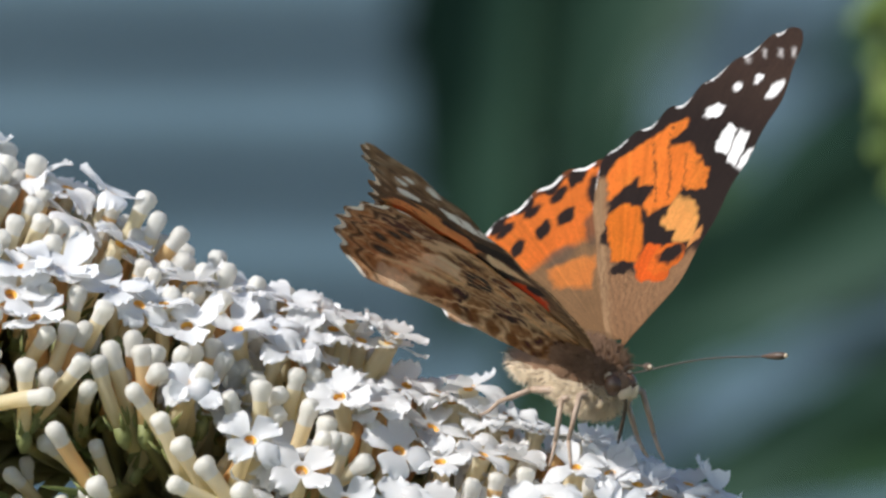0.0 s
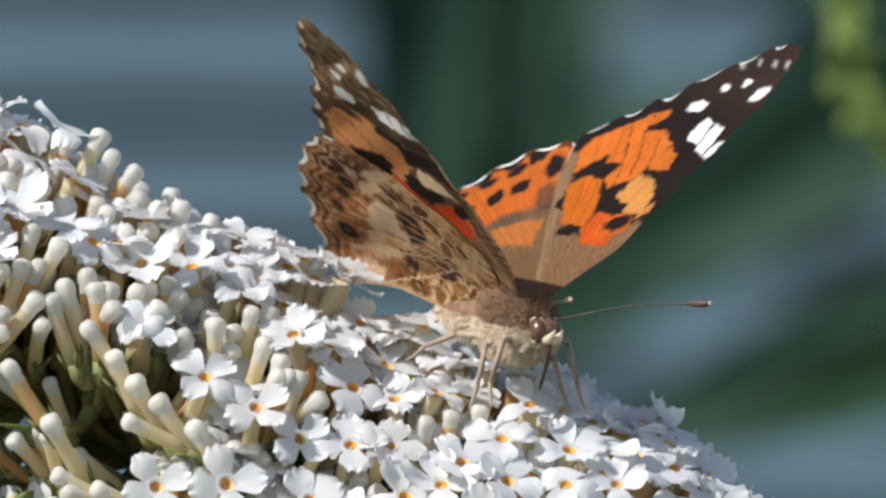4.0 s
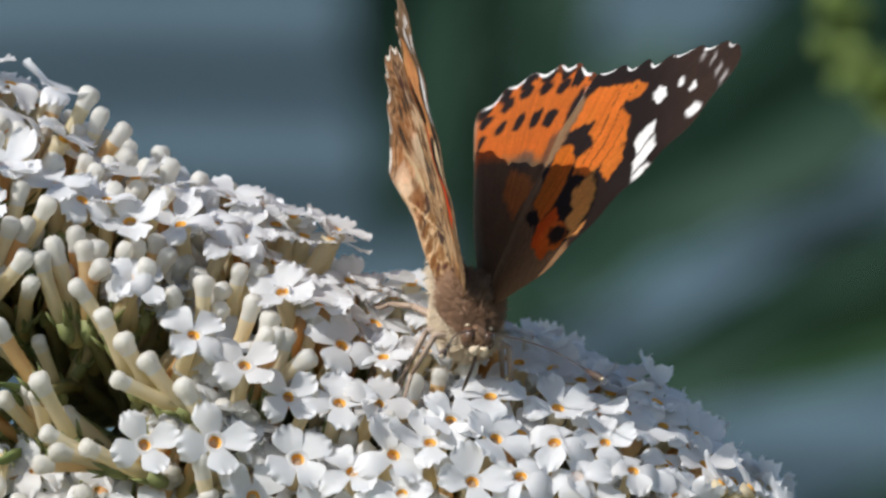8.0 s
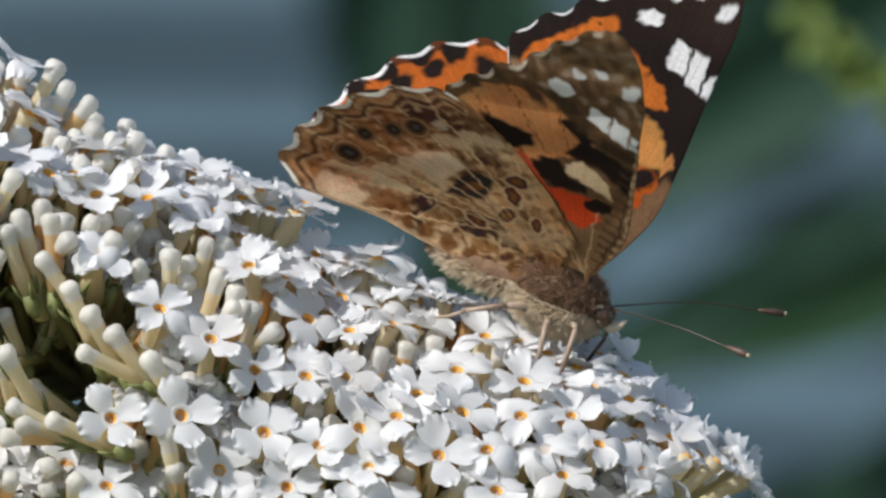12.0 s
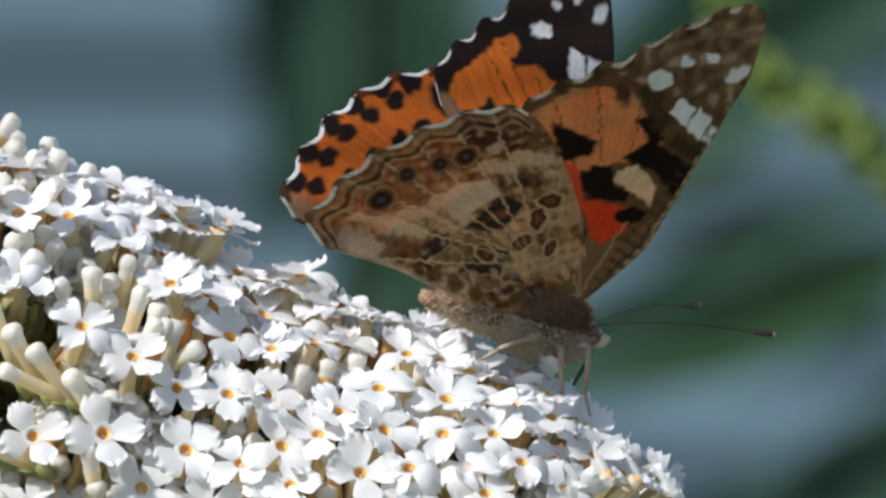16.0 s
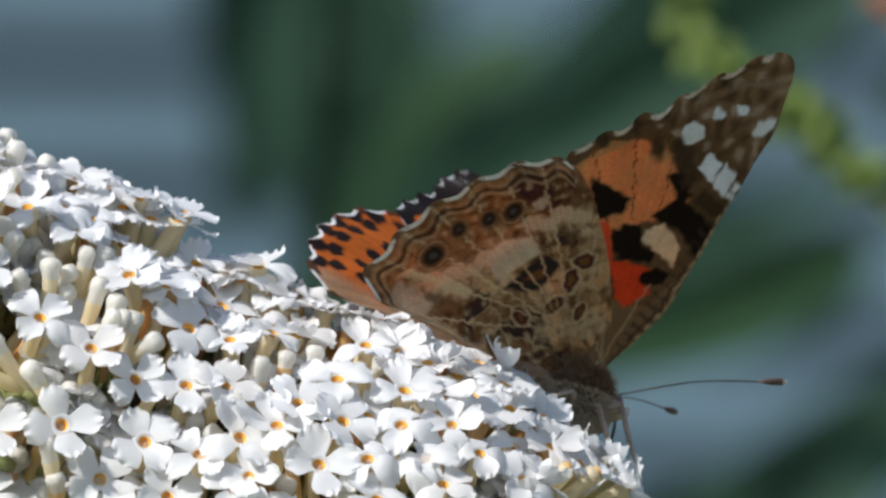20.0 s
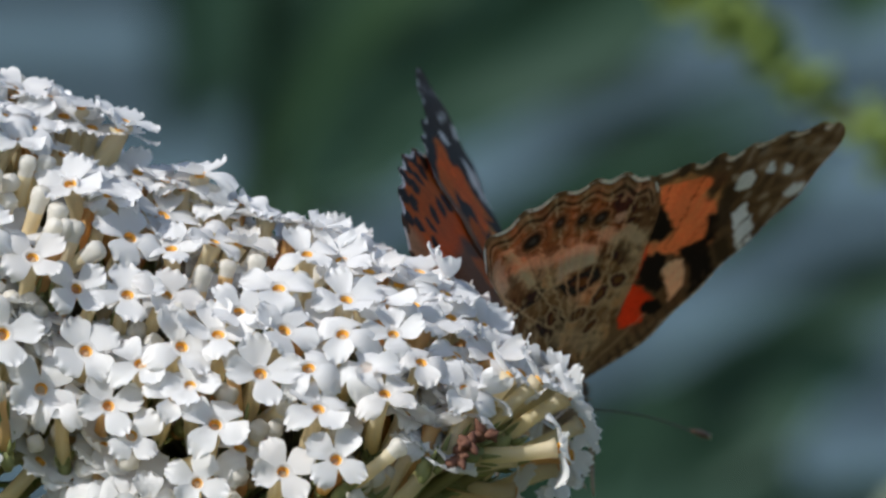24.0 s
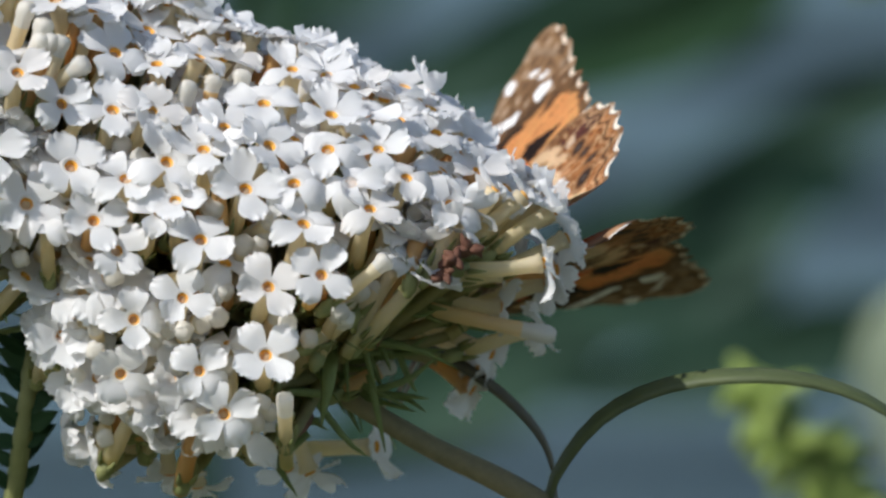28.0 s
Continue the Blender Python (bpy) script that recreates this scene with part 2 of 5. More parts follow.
# ---- shrubs behind ----
def leaf_mesh(name, length, width, bend, fold, mat, rng, wave=0.04):
    """A long pointed leaf along +x, folded on its midrib, with a thin edge."""
    n, m = 16, 4
    verts, faces = [], []
    for layer in (1, -1):
        for i in range(n + 1):
            u = i / n
            w = width * 0.5 * math.sin(math.pi * min(1.0, u ** 0.8)) ** 0.8 * (1 - 0.25 * u) * 1.2
            for k in range(-m, m + 1):
                v = k / m
                y = w * v * (1 + 0.05 * math.sin(u * 34 + k))
                z = -bend * length * u * u + fold * abs(y) + wave * width * math.sin(u * 9 + v * 2) * abs(v)
                verts.append((u * length, y, z + layer * 0.0002 * (1 - v * v)))
    row = 2 * m + 1
    for layer in range(2):
        base = layer * (n + 1) * row
        for i in range(n):
            for k in range(row - 1):
                a = base + i * row + k
                q = (a, a + row, a + row + 1, a + 1)
                faces.append(q if layer else tuple(reversed(q)))
    return mesh_from(name, verts, faces, mat)


def leaf_between(p0, p1, width, mat, parent, rng, face=0.0, bend=0.05, fold=0.35):
    """A leaf from p0 to p1 whose upper side is rolled by face degrees from the eye."""
    d = p1 - p0
    x = d.normalized()
    to_eye = (Vector(EYE) - p0).normalized()
    z = (to_eye - x * to_eye.dot(x)).normalized()
    m3 = Matrix((x, z.cross(x), z)).transposed() @ Matrix.Rotation(radians(face), 3, "X")
    me = leaf_mesh("leaf", d.length, width, bend, fold, mat, rng)
    return part("leaf", me, parent, m=Matrix.Translation(p0) @ m3.to_4x4())


def build_back_shrub():
    rng = random.Random(21)
    shrub = tagged(new("shrub"), "dark green buddleia shrub with long pointed leaves", "shrub")

    def leaf(ax, ay, bx, by, dist, width, mat, face=0.0):
        leaf_between(seen(ax, ay, dist), seen(bx, by, dist + rng.uniform(-0.03, 0.03)), width * MM, mat, shrub, rng, face)

    # upright leaves
    leaf(760, -700, 640, 480, 2.9, 33, LEAF_DARK, -14)
    leaf(650, -500, 690, 420, 3.0, 25, LEAF_DARK, 20)
    leaf(670, -650, 620, 350, 2.9, 25, LEAF_DARK)
    leaf(980, -760, 850, 140, 2.8, 33, LEAF_DARK)
    leaf(1120, -520, 760, 200, 2.9, 30, LEAF_DARK, 10)
    leaf(900, -300, 800, 620, 3.0, 31, LEAF_DARK, 0)
    # slanting leaves
    leaf(1780, -60, 900, 470, 2.2, 21, LEAF_DARK)
    leaf(1150, 60, 760, 640, 2.6, 22, LEAF, 25)
    leaf(1500, 520, 880, 760, 2.3, 15, LEAF_DARK, 15)
    leaf(1560, 110, 1000, 420, 2.35, 20, LEAF_DARK)
    leaf(1320, 210, 820, 500, 2.4, 25, LEAF_DARK, 15)
    leaf(1750, 330, 1000, 640, 2.45, 10, LEAF_DARK, 10)
    leaf(2050, 640, 1430, 870, 2.6, 12, LEAF_DARK, 10)
    leaf(1560, -90, 1120, 170, 2.5, 16, LEAF_DARK, 10)
    leaf(1130, 350, 810, 570, 2.5, 16, LEAF_DARK, 10)
    leaf(1250, 220, 880, 520, 2.45, 16, LEAF_DARK, 10)
    leaf(1760, 460, 1200, 700, 2.3, 15, LEAF)
    # the next dark leaf is added in place of shade on the lower fence
    leaf(1880, 800, 1300, 950, 2.35, 14, LEAF_DARK, 10)
    leaf(1420, 560, 1020, 740, 2.4, 12, LEAF_DARK, 5)
    leaf(1780, 890, 1060, 1150, 2.3, 20, LEAF_DARK, 20)
    leaf(1500, 980, 860, 1330, 2.3, 24, LEAF_DARK)
    leaf(2060, 1060, 1300, 1230, 2.4, 16, LEAF_DARK)
    leaf(1760, -420, 1260, -60, 2.3, 16, LEAF_DARK)
    leaf(2100, -100, 1780, 240, 2.2, 18, LEAF)
    leaf(1740, 1010, 1240, 1090, 2.3, 16, LEAF_DARK, 10)
    # stems that carry them, down to the ground
    for pts in (((820, -700, 2.3), (760, 400, 2.4), (700, 1500, 2.4), (640, 9000, 2.4)),
                ((2250, -500, 2.3), (2200, 600, 2.35), (2100, 1500, 2.4), (1900, 9000, 2.4))):
        line = curve_points([seen(*p) for p in pts], 24)
        line[-1].z = GROUND
        v, f = sweep(line, [0.002 + 0.003 * i / 23 for i in range(24)])
        part("stem", mesh_from("stem", v, f, LEAF_DARK), shrub)
    pale = leaf_between(seen(1945, 1020, 1.9), seen(1965, 1400, 1.9), 13 * MM, LEAF_PALE, shrub, rng, 20)
    tagged(pale, "pale felted leaf underside")


def build_young_panicle(points, dist, spread, count, label, seed, spiky=False):
    """A twig with clumps of small green buds."""
    rng = random.Random(seed)
    twig = tagged(new("flower_spike"), label, "flower spike", group="young flower spikes")
    line = curve_points([seen(px, py, dist) for px, py in points], 40)
    v, f = sweep(line, [0.0007] * 40, 6)
    part("stalk", mesh_from("stalk", v, f, GREEN), twig)
    shape = [blob((0, 0, 0), (0.0011, 0.0011, 0.0030 if spiky else 0.0017), None, 5, 7), sweep([(0, 0, -0.004), (0, 0, 0)], [0.0003, 0.0004], 4, False)]
    v, f = gather(shape)
    bud = mesh_from("bud", v, f, SPROUT if spiky else YOUNG)
    for c in range(count):
        p = line[int(c / count * 39)]
        for k in range(9):
            d = Vector((rng.gauss(0, 1), rng.gauss(0, 1), rng.gauss(0, 1))).normalized()
            part("bud", bud, twig, m=Matrix.Translation(p + d * spread * rng.uniform(0.5, 1.0)) @ turned(d, 0).to_4x4())


build_back_shrub()
build_young_panicle([(1400, -160), (1430, 45), (1490, 135), (1580, 205), (1660, 250), (1740, 330), (1880, 440), (2050, 520)], 1.6, 0.0032, 17,
                    "unopened yellow-green flower spike out of focus", 5)
build_young_panicle([(1690, 1210), (1740, 1290), (1800, 1360), (1850, 1470), (1900, 1720)], 1.5, 0.0045, 9,
                    "leafy pale green flower spike in front of the fence", 6, True)


def build_far_blossom():
    rng = random.Random(4)
    flower = tagged(new("blossom"), "small rust-orange blossom on a thin stalk", "flower")
    c = seen(1770, 10, 1.75)
    pieces = [blob(c + Vector((rng.gauss(0, 1), rng.gauss(0, 1), rng.gauss(0, 1))) * 0.0011, (0.0011, 0.0011, 0.0008), None, 5, 8) for _ in range(9)]
    v, f = gather(pieces)
    part("petal_mass", mesh_from("petal_mass", v, f, RUST), flower)
    v, f = sweep(curve_points([c, c + Vector((0.02, 0, -0.05)), c + Vector((0.05, 0.05, -0.4)), Vector((c.x + 0.06, c.y + 0.06, GROUND))], 14), [0.0005] * 14, 6)
    part("stalk", mesh_from("stalk", v, f, GREEN), flower)


build_far_blossom()

# ---- the white flower panicle ----
AXIS = Vector((-0.882, 0.0, 0.471))
ACROSS = Vector((0.471, 0.0, 0.882))
FRONT = Vector((0.0, -1.0, 0.0))
ROOT = Vector((8.8, 0.0, -35.5)) * MM


def radius_at(s):
    """Radius of the panicle s millimetres up its axis."""
    if s < 4:
        return 24.3 * math.sqrt(max(0.0, 1 - ((4 - s) / 20.8) ** 2))
    young = 1 / (1 + math.exp(-(s - 37) / 2.0))
    return 22.9 + 1.4 * math.exp(-((s - 4) / 9) ** 2) - 0.015 * (s - 4) - 2.9 * math.exp(-((s - 31) / 10) ** 2) * (1 - young) - 1.4 * young


def on_panicle(s, beta, lift=0.0):
    """Point and outward normal at s mm up the axis, beta radians from the front towards the top."""
    r = radius_at(s) + lift
    out = ACROSS * math.sin(beta) + FRONT * math.cos(beta)
    if s < 4:
        slope = min(1.0, (4 - s) / 20.8)
        normal = (out * math.sqrt(max(0.0, 1 - slope * slope)) - AXIS * slope).normalized()
    else:
        normal = out
    return ROOT + AXIS * s * MM + out * r * MM, normal


def floret_mesh(seed, shape="open"):
    """Four broad frilled lobes round a throat, facing +z, with a thickness. shape: open, cupped or swept back."""
    rng = random.Random(seed)
    verts, faces, slots = [], [], []
    n, m = 9, 8
    lift = {"open": rng.uniform(-0.1, 0.35), "cupped": rng.uniform(0.6, 1.2), "back": rng.uniform(-1.5, -0.7)}[shape]
    for lobe in range(4):
        turn = lobe * math.pi / 2 + rng.uniform(-0.14, 0.14)
        reach = rng.uniform(2.9, 3.5)
        rise = lift + rng.uniform(-0.8, 0.6)
        curl = rng.uniform(-0.5, 0.5)
        cup = rng.uniform(-0.3, 0.6)
        twist = rng.uniform(-0.45, 0.45)
        wide = rng.uniform(1.22, 1.6)
        ph = rng.uniform(0, 6)
        nick = [0.085 * math.sin(j * 1.5 + ph) + rng.uniform(-0.045, 0.045) for j in range(2 * m + 1)]
        frill = [0.13 * math.sin(j * 1.1 + ph * 2) + rng.uniform(-0.05, 0.05) for j in range(2 * m + 1)]
        for layer in (0, 1):
            base = len(verts)
            for i in range(n + 1):
                v = i / n
                w = 0.56 + (wide - 0.56) * math.sin(min(1.0, v * 1.28) * math.pi / 2) ** 1.05
                if v > 0.66:
                    w *= 1 - 0.26 * ((v - 0.66) / 0.34) ** 2
                for k in range(-m, m + 1):
                    u = k / m
                    start = math.sqrt(0.80 ** 2 - (0.58 * u) ** 2)
                    r = start + (reach - start) * v * (1 - 0.20 * abs(u) ** 3 * v)
                    r += nick[k + m] * max(0.0, v - 0.7) / 0.3
                    if layer == 1:
                        r *= 0.985
                    y = w * u
                    z = 0.22 * math.sin(v * 3) + rise * v * v + curl * v ** 4 + cup * u * u * (0.3 + v) + twist * u * v
                    z += 0.10 * math.sin(v * 4 + u * 2.4 + ph) * v + frill[k + m] * (max(0.0, v - 0.62) / 0.38) ** 2 * 1.4
                    z -= layer * 0.14 * (1 - 0.6 * v)
                    verts.append(Vector((r * math.cos(turn) - y * math.sin(turn), r * math.sin(turn) + y * math.cos(turn), z)) * MM)
            row = 2 * m + 1
            for i in range(n):
                for k in range(row - 1):
                    a = base + i * row + k
                    q = (a, a + row, a + row + 1, a + 1)
                    faces.append(tuple(reversed(q)) if layer else q)
                    slots.append(0)
    # throat: a white lip that dips into an orange tube
    base = len(verts)
    rings = ((1.05, -0.05), (0.86, 0.04), (0.54, -0.12), (0.41, -0.45), (0.22, -0.9))
    for r, z in rings:
        for k in range(12):
            a = 2 * math.pi * k / 12
            verts.append(Vector((r * math.cos(a), r * math.sin(a), z)) * MM)
    for i in range(len(rings) - 1):
        for k in range(12):
            j = (k + 1) % 12
            faces.append((base + i * 12 + k, base + i * 12 + j, base + (i + 1) * 12 + j, base + (i + 1) * 12 + k))
            slots.append(0 if i < 2 else 1)
    faces.append(tuple(base + 48 + k for k in range(12)))
    slots.append(1)
    return mesh_from("corolla", verts, faces, [PETAL, THROAT], True, slots)


def tube_mesh(seed, length):
    rng = random.Random(seed)
    bow = rng.uniform(-0.7, 0.7)
    line = [Vector((bow * math.sin(u * math.pi) * 0.4, 0, -length * (1 - u) - 0.5)) * MM for u in (0, 0.25, 0.5, 0.75, 0.92, 1.0)]
    v, f = sweep(line, [r * MM for r in (0.68, 0.74, 0.70, 0.68, 0.76, 0.95)], 8)
    return mesh_from("tube", v, f, TUBE)


def bud_mesh(seed, length):
    """A club-shaped closed bud whose tip lies at the origin."""
    rng = random.Random(seed)
    r = rng.uniform(0.80, 0.94)
    bow = rng.uniform(-0.8, 0.8)
    line, radii = [], []
    for u, rr in ((0, 0.60), (0.3, 0.68), (0.62, 0.64), (0.76, 0.72), (0.83, 0.84 * r), (0.875, 1.0 * r), (0.945, 1.0 * r), (0.985, 0.74 * r), (1.0, 0.40)):
        line.append(Vector((bow * math.sin(u * math.pi) * 0.4, 0, -length * (1 - u))) * MM)
        radii.append(rr * MM)
    v, f = sweep(line, radii, 12)
    # the head is four-sided, as the folded lobes press it
    for i in range(4 * 12, len(v)):
        k = i % 12
        c = line[i // 12]
        v[i] = c + (v[i] - c) * (1 + 0.10 * math.cos(4 * 2 * math.pi * k / 12 + seed))
    ring = [0] * 3 * 12 + [1] * 5 * 12 + [0, 1]
    return mesh_from("bud", v, f, [TUBE, BUD], True, ring)


def calyx_mesh(seed):
    rng = random.Random(seed)
    pieces = [sweep([(0, 0, -1.4 * MM), (0, 0, -0.6 * MM), (0, 0, 0.8 * MM)], [0.3 * MM, 0.72 * MM, 0.7 * MM], 8)]
    for k in range(4):
        a = k * math.pi / 2 + rng.uniform(-0.2, 0.2)
        c = Vector((math.cos(a), math.sin(a), 0))
        pieces.append(sweep([c * 0.7 * MM + Vector((0, 0, 0.6 * MM)), c * 1.0 * MM + Vector((0, 0, 1.5 * MM)), c * 1.15 * MM + Vector((0, 0, 2.2 * MM))], [0.3 * MM, 0.2 * MM, 0.03 * MM], 4))
    v, f = gather(pieces)
    return mesh_from("calyx", v, f, GREEN)


def build_panicle():
    rng = random.Random(11)
    panicle = tagged(new("flower_panicle"), "white buddleia panicle crowded with small four-petalled florets", "flower")
    panicle.location = ROOT
    inverse = Matrix.Translation(-ROOT)
    corollas = [floret_mesh(100 + i, ("open", "open", "cupped", "back")[i % 4]) for i in range(24)]
    faces_open = [c for i, c in enumerate(corollas) if i % 4 < 2]
    tubes = [tube_mesh(200 + i, 7.0 + i % 4) for i in range(8)]
    buds = [bud_mesh(300 + i, 6.4 + 0.8 * (i % 5)) for i in range(10)]
    calyx = calyx_mesh(1)
    spots, stalks = [], []

    def stalk_to(p, normal, length, s):
        foot = p - normal * length * MM
        axis_point = ROOT + AXIS * max(2.0, s + rng.uniform(-8, -3)) * MM
        if foot.x < -25 * MM and -16 * MM < foot.z < 3 * MM and rng.random() < 0.4:
            return
        mid = foot.lerp(axis_point, 0.5) + Vector((rng.uniform(-1, 1), rng.uniform(-1, 1), rng.uniform(-1, 1))) * MM
        stalks.append(sweep(curve_points([axis_point, mid, foot], 5), [0.9 * MM, 0.8 * MM, 0.7 * MM, 0.6 * MM, 0.5 * MM], 5, False))

    def plant(p, normal, s, spin=None, shapes=corollas, size=None):
        """A floret whose throat lies at p and faces along normal."""
        m = Matrix.Translation(p) @ turned(normal, rng.uniform(0, 6.28) if spin is None else radians(spin)).to_4x4() @ Matrix.Scale(size or rng.uniform(0.88, 1.08), 4)
        stem = part("floret", rng.choice(tubes), panicle, m=inverse @ m)
        part("corolla", rng.choice(shapes), stem)
        part("calyx", calyx, stem, m=Matrix.Translation((0, 0, -8.6 * MM)))
        spots.append(p)
        stalk_to(p, normal, 9.5, s)

    def floret(s, beta, lift=0.0, spin=None, tilt=0.3, lean=1.15):
        p, normal = on_panicle(s, beta, lift)
        lean *= min(1.0, max(0.1, (beta + 1.0) / 0.9)) * min(1.0, max(0.25, (s + 17) / 19))
        way = normal + ACROSS * lean * max(0.2, math.cos(beta)) + Vector((0, 0, 0.12)) + Vector((rng.gauss(0, 1), rng.gauss(0, 1), rng.gauss(0, 1))) * tilt * 0.5
        plant(p, way.normalized(), s, spin)

    def bud(s, beta, lift=0.0):
        p, normal = on_panicle(s, beta, lift)
        normal = (normal + ACROSS * 0.5 + Vector((rng.gauss(0, 1), rng.gauss(0, 1), rng.gauss(0, 1))) * 0.24).normalized()
        stem = part("bud", rng.choice(buds), panicle, m=inverse @ Matrix.Translation(p) @ turned(normal, rng.uniform(0, 6)).to_4x4())
        part("calyx", calyx, stem, m=Matrix.Translation((0, 0, -6.8 * MM)))
        spots.append(p)
        stalk_to(p, normal, 7.0, s)

    def place(px, py):
        """Axis distance and angle of the panicle's front face behind a spot of the view."""
        rel = Vector(((px - 784) / 20.01, 0, -(py - 441) / 20.01)) - ROOT / MM
        s, h = rel.dot(AXIS), rel.dot(ACROSS)
        return s, math.asin(max(-0.985, min(0.985, h / max(1.0, radius_at(s)))))

    def spread(px, py, lift):
        """The place on the panicle, lifted by some millimetres, that lies behind a spot of the view."""
        s, beta = place(px, py)
        p, normal = on_panicle(s, beta, lift)
        p.x, p.z = (px - 784) / 24012 * (1.2 + p.y), -(py - 441) / 24012 * (1.2 + p.y)
        return p, normal, s

    def near(px, py, spin=45, lift=0.0):
        p, normal, s = spread(px, py, lift)
        rise = max(0.1, FRONT.dot(normal)) * min(1.0, max(0.25, (s + 17) / 19))
        way = normal + ACROSS * 0.42 * rise + FRONT * 0.25 + Vector((0, 0, 0.12)) + Vector((rng.gauss(0, 1), rng.gauss(0, 1), rng.gauss(0, 1))) * 0.12
        plant(p, way.normalized(), s, spin + rng.uniform(-15, 15), faces_open)

    # florets that stand out on the face of the panicle, cluster by cluster
    for px, py, spin in ((372, 634, 40), (282, 580, 30), (195, 775, 30), (545, 598, 60), (180, 490, 45), (340, 420, 20), (85, 340, 45), (478, 507, 30)):
        near(px, py, spin, 0.5)
    for px, py, spin in ((818, 763, 45), (738, 731, 45), (636, 792, 30), (562, 822, 45), (466, 800, 40), (506, 897, 30), (622, 883, 45), (775, 840, 20)):
        near(px, py, spin, 0.6)
    for px, py, spin in ((995, 875, 40), (1139, 868, 30), (878, 902, 45), (387, 867, 45), (547, 950, 40), (815, 1014, 30), (909, 993, 45), (663, 1034, 60)):
        near(px, py, spin, 0.4)
    for px, py, spin in ((577, 1072, 20), (810, 1135, 45), (693, 1164, 40), (553, 1170, 70), (737, 1240, 35), (1075, 742, 45), (1113, 740, 20), (695, 930, 45)):
        near(px, py, spin, 0.4)
    for px, py, spin in ((320, 770, 30), (-72, 272, 40), (-52, 137, 30), (-142, 322, 20), (368, 392, 45), (538, 392, 30), (610, 700, 45), (450, 690, 30)):
        near(px, py, spin, 0.2)
    def leaning_bud(px, py, bx, by, lift=0.6, size=1.0):
        """A closed bud with its head at one spot of the view and its foot towards another."""
        p, normal, s = spread(px, py, lift)
        fall = Vector((px - bx, 0, by - py))
        way = (fall.normalized() + normal * 0.28 + FRONT * rng.uniform(-0.1, 0.2)).normalized()
        stem = part("bud", rng.choice(buds), panicle, m=inverse @ Matrix.Translation(p) @ turned(way, rng.uniform(0, 6)).to_4x4() @ Matrix.Scale(size * rng.uniform(0.95, 1.08), 4))
        part("calyx", calyx, stem, m=Matrix.Translation((0, 0, -7.4 * MM)))
        spots.append(p)
        stalk_to(p, way, 8.0, s - 3)

    def upright(px, py, face, lift=0.5):
        """A floret that faces the sky, leaning by face (across, towards the eye)."""
        p, normal, s = spread(px, py, lift)
        way = Vector((face[0], -face[1], 1.0)) + Vector((rng.gauss(0, 1), rng.gauss(0, 1), rng.gauss(0, 1))) * 0.1
        plant(p, way.normalized(), s)

    # closed buds on the young side, rank by rank
    for px, py, bx, by in ((-147, 78, -162, 133), (-127, 103, -142, 163), (-92, 78, -127, 163), (-142, 133, -162, 173), (-132, 183, -147, 233), (-84, 183, -107, 233),
                           (-97, 153, -122, 203), (-52, 193, -77, 233), (-67, 218, -72, 253), (-17, 208, -42, 228), (43, 158, 28, 203), (28, 193, 3, 293)):
        leaning_bud(px, py, bx, by, 1.2)
    for px, py, bx, by in ((-7, 233, -22, 283), (103, 143, 43, 253), (123, 178, 93, 253), (83, 208, 58, 283), (166, 208, 118, 273), (173, 253, 128, 313), (96, 263, 78, 313),
                           (113, 278, 93, 318), (243, 268, 233, 308), (298, 293, 293, 313), (193, 313, 148, 348), (-22, 308, -32, 363), (-77, 303, -87, 348)):
        leaning_bud(px, py, bx, by, 1.2)
    for px, py, bx, by in ((-37, 373, -62, 443), (-7, 373, -32, 423), (-117, 438, -117, 483), (-9, 433, -62, 493), (8, 433, 38, 503), (-67, 503, -102, 508), (28, 408, 48, 468),
                           (73, 388, 78, 463), (88, 413, 93, 453), (113, 413, 108, 458), (66, 485, 96, 525), (218, 403, 213, 453), (190, 360, 178, 403)):
        leaning_bud(px, py, bx, by, 0.6)
    for px, py, bx, by in ((116, 535, 141, 585), (151, 580, 186, 635), (191, 615, 236, 665), (136, 655, 226, 695), (256, 660, 276, 695), (1, 650, 36, 715), (11, 750, 66, 785),
                           (26, 780, 66, 795), (81, 775, 136, 805), (-4, 810, 46, 815), (291, 790, 296, 825), (306, 855, 310, 890), (241, 495, 251, 525), (301, 475, 301, 505)):
        leaning_bud(px, py, bx, by, 0.3)
    for px, py, bx, by in ((391, 510, 366, 585), (421, 540, 410, 575), (451, 570, 436, 625), (496, 615, 446, 645), (541, 505, 536, 535), (626, 715, 631, 765), (676, 650, 671, 695),
                           (721, 795, 726, 825), (366, 455, 351, 545), (401, 455, 381, 510), (542, 518, 536, 550), (690, 505, 680, 535), (437, 568, 420, 610), (-72, 553, -12, 643)):
        leaning_bud(px, py, bx, by, 0.3)
    for px, py, bx, by in ((482, 518, 470, 570), (720, 640, 712, 700), (850, 660, 842, 700), (770, 630, 762, 690), (500, 680, 480, 720), (834, 575, 826, 620),
                           (545, 520, 530, 570), (707, 511, 690, 550), (418, 570, 396, 610), (500, 545, 488, 600), (1028, 963, 970, 1010)):
        leaning_bud(px, py, bx, by, 0.2, 0.9)
    # open florets that face the sky along the upper edge of each rank
    for px, py, a, b in ((-42, 133, 0.1, 0.2), (38, 143, 0.3, 0.1), (-97, 113, -0.2, 0.3), (-122, 273, 0.0, 0.5), (-52, 278, 0.1, 0.5), (38, 313, 0.1, 0.5), (128, 338, 0.1, 0.3),
                         (178, 298, 0.2, 0.0), (243, 323, 0.1, 0.2), (308, 318, 0.2, 0.1), (348, 333, 0.1, 0.3), (398, 348, 0.3, 0.2), (258, 383, 0.0, 0.7)):
        upright(px, py, (a, b))
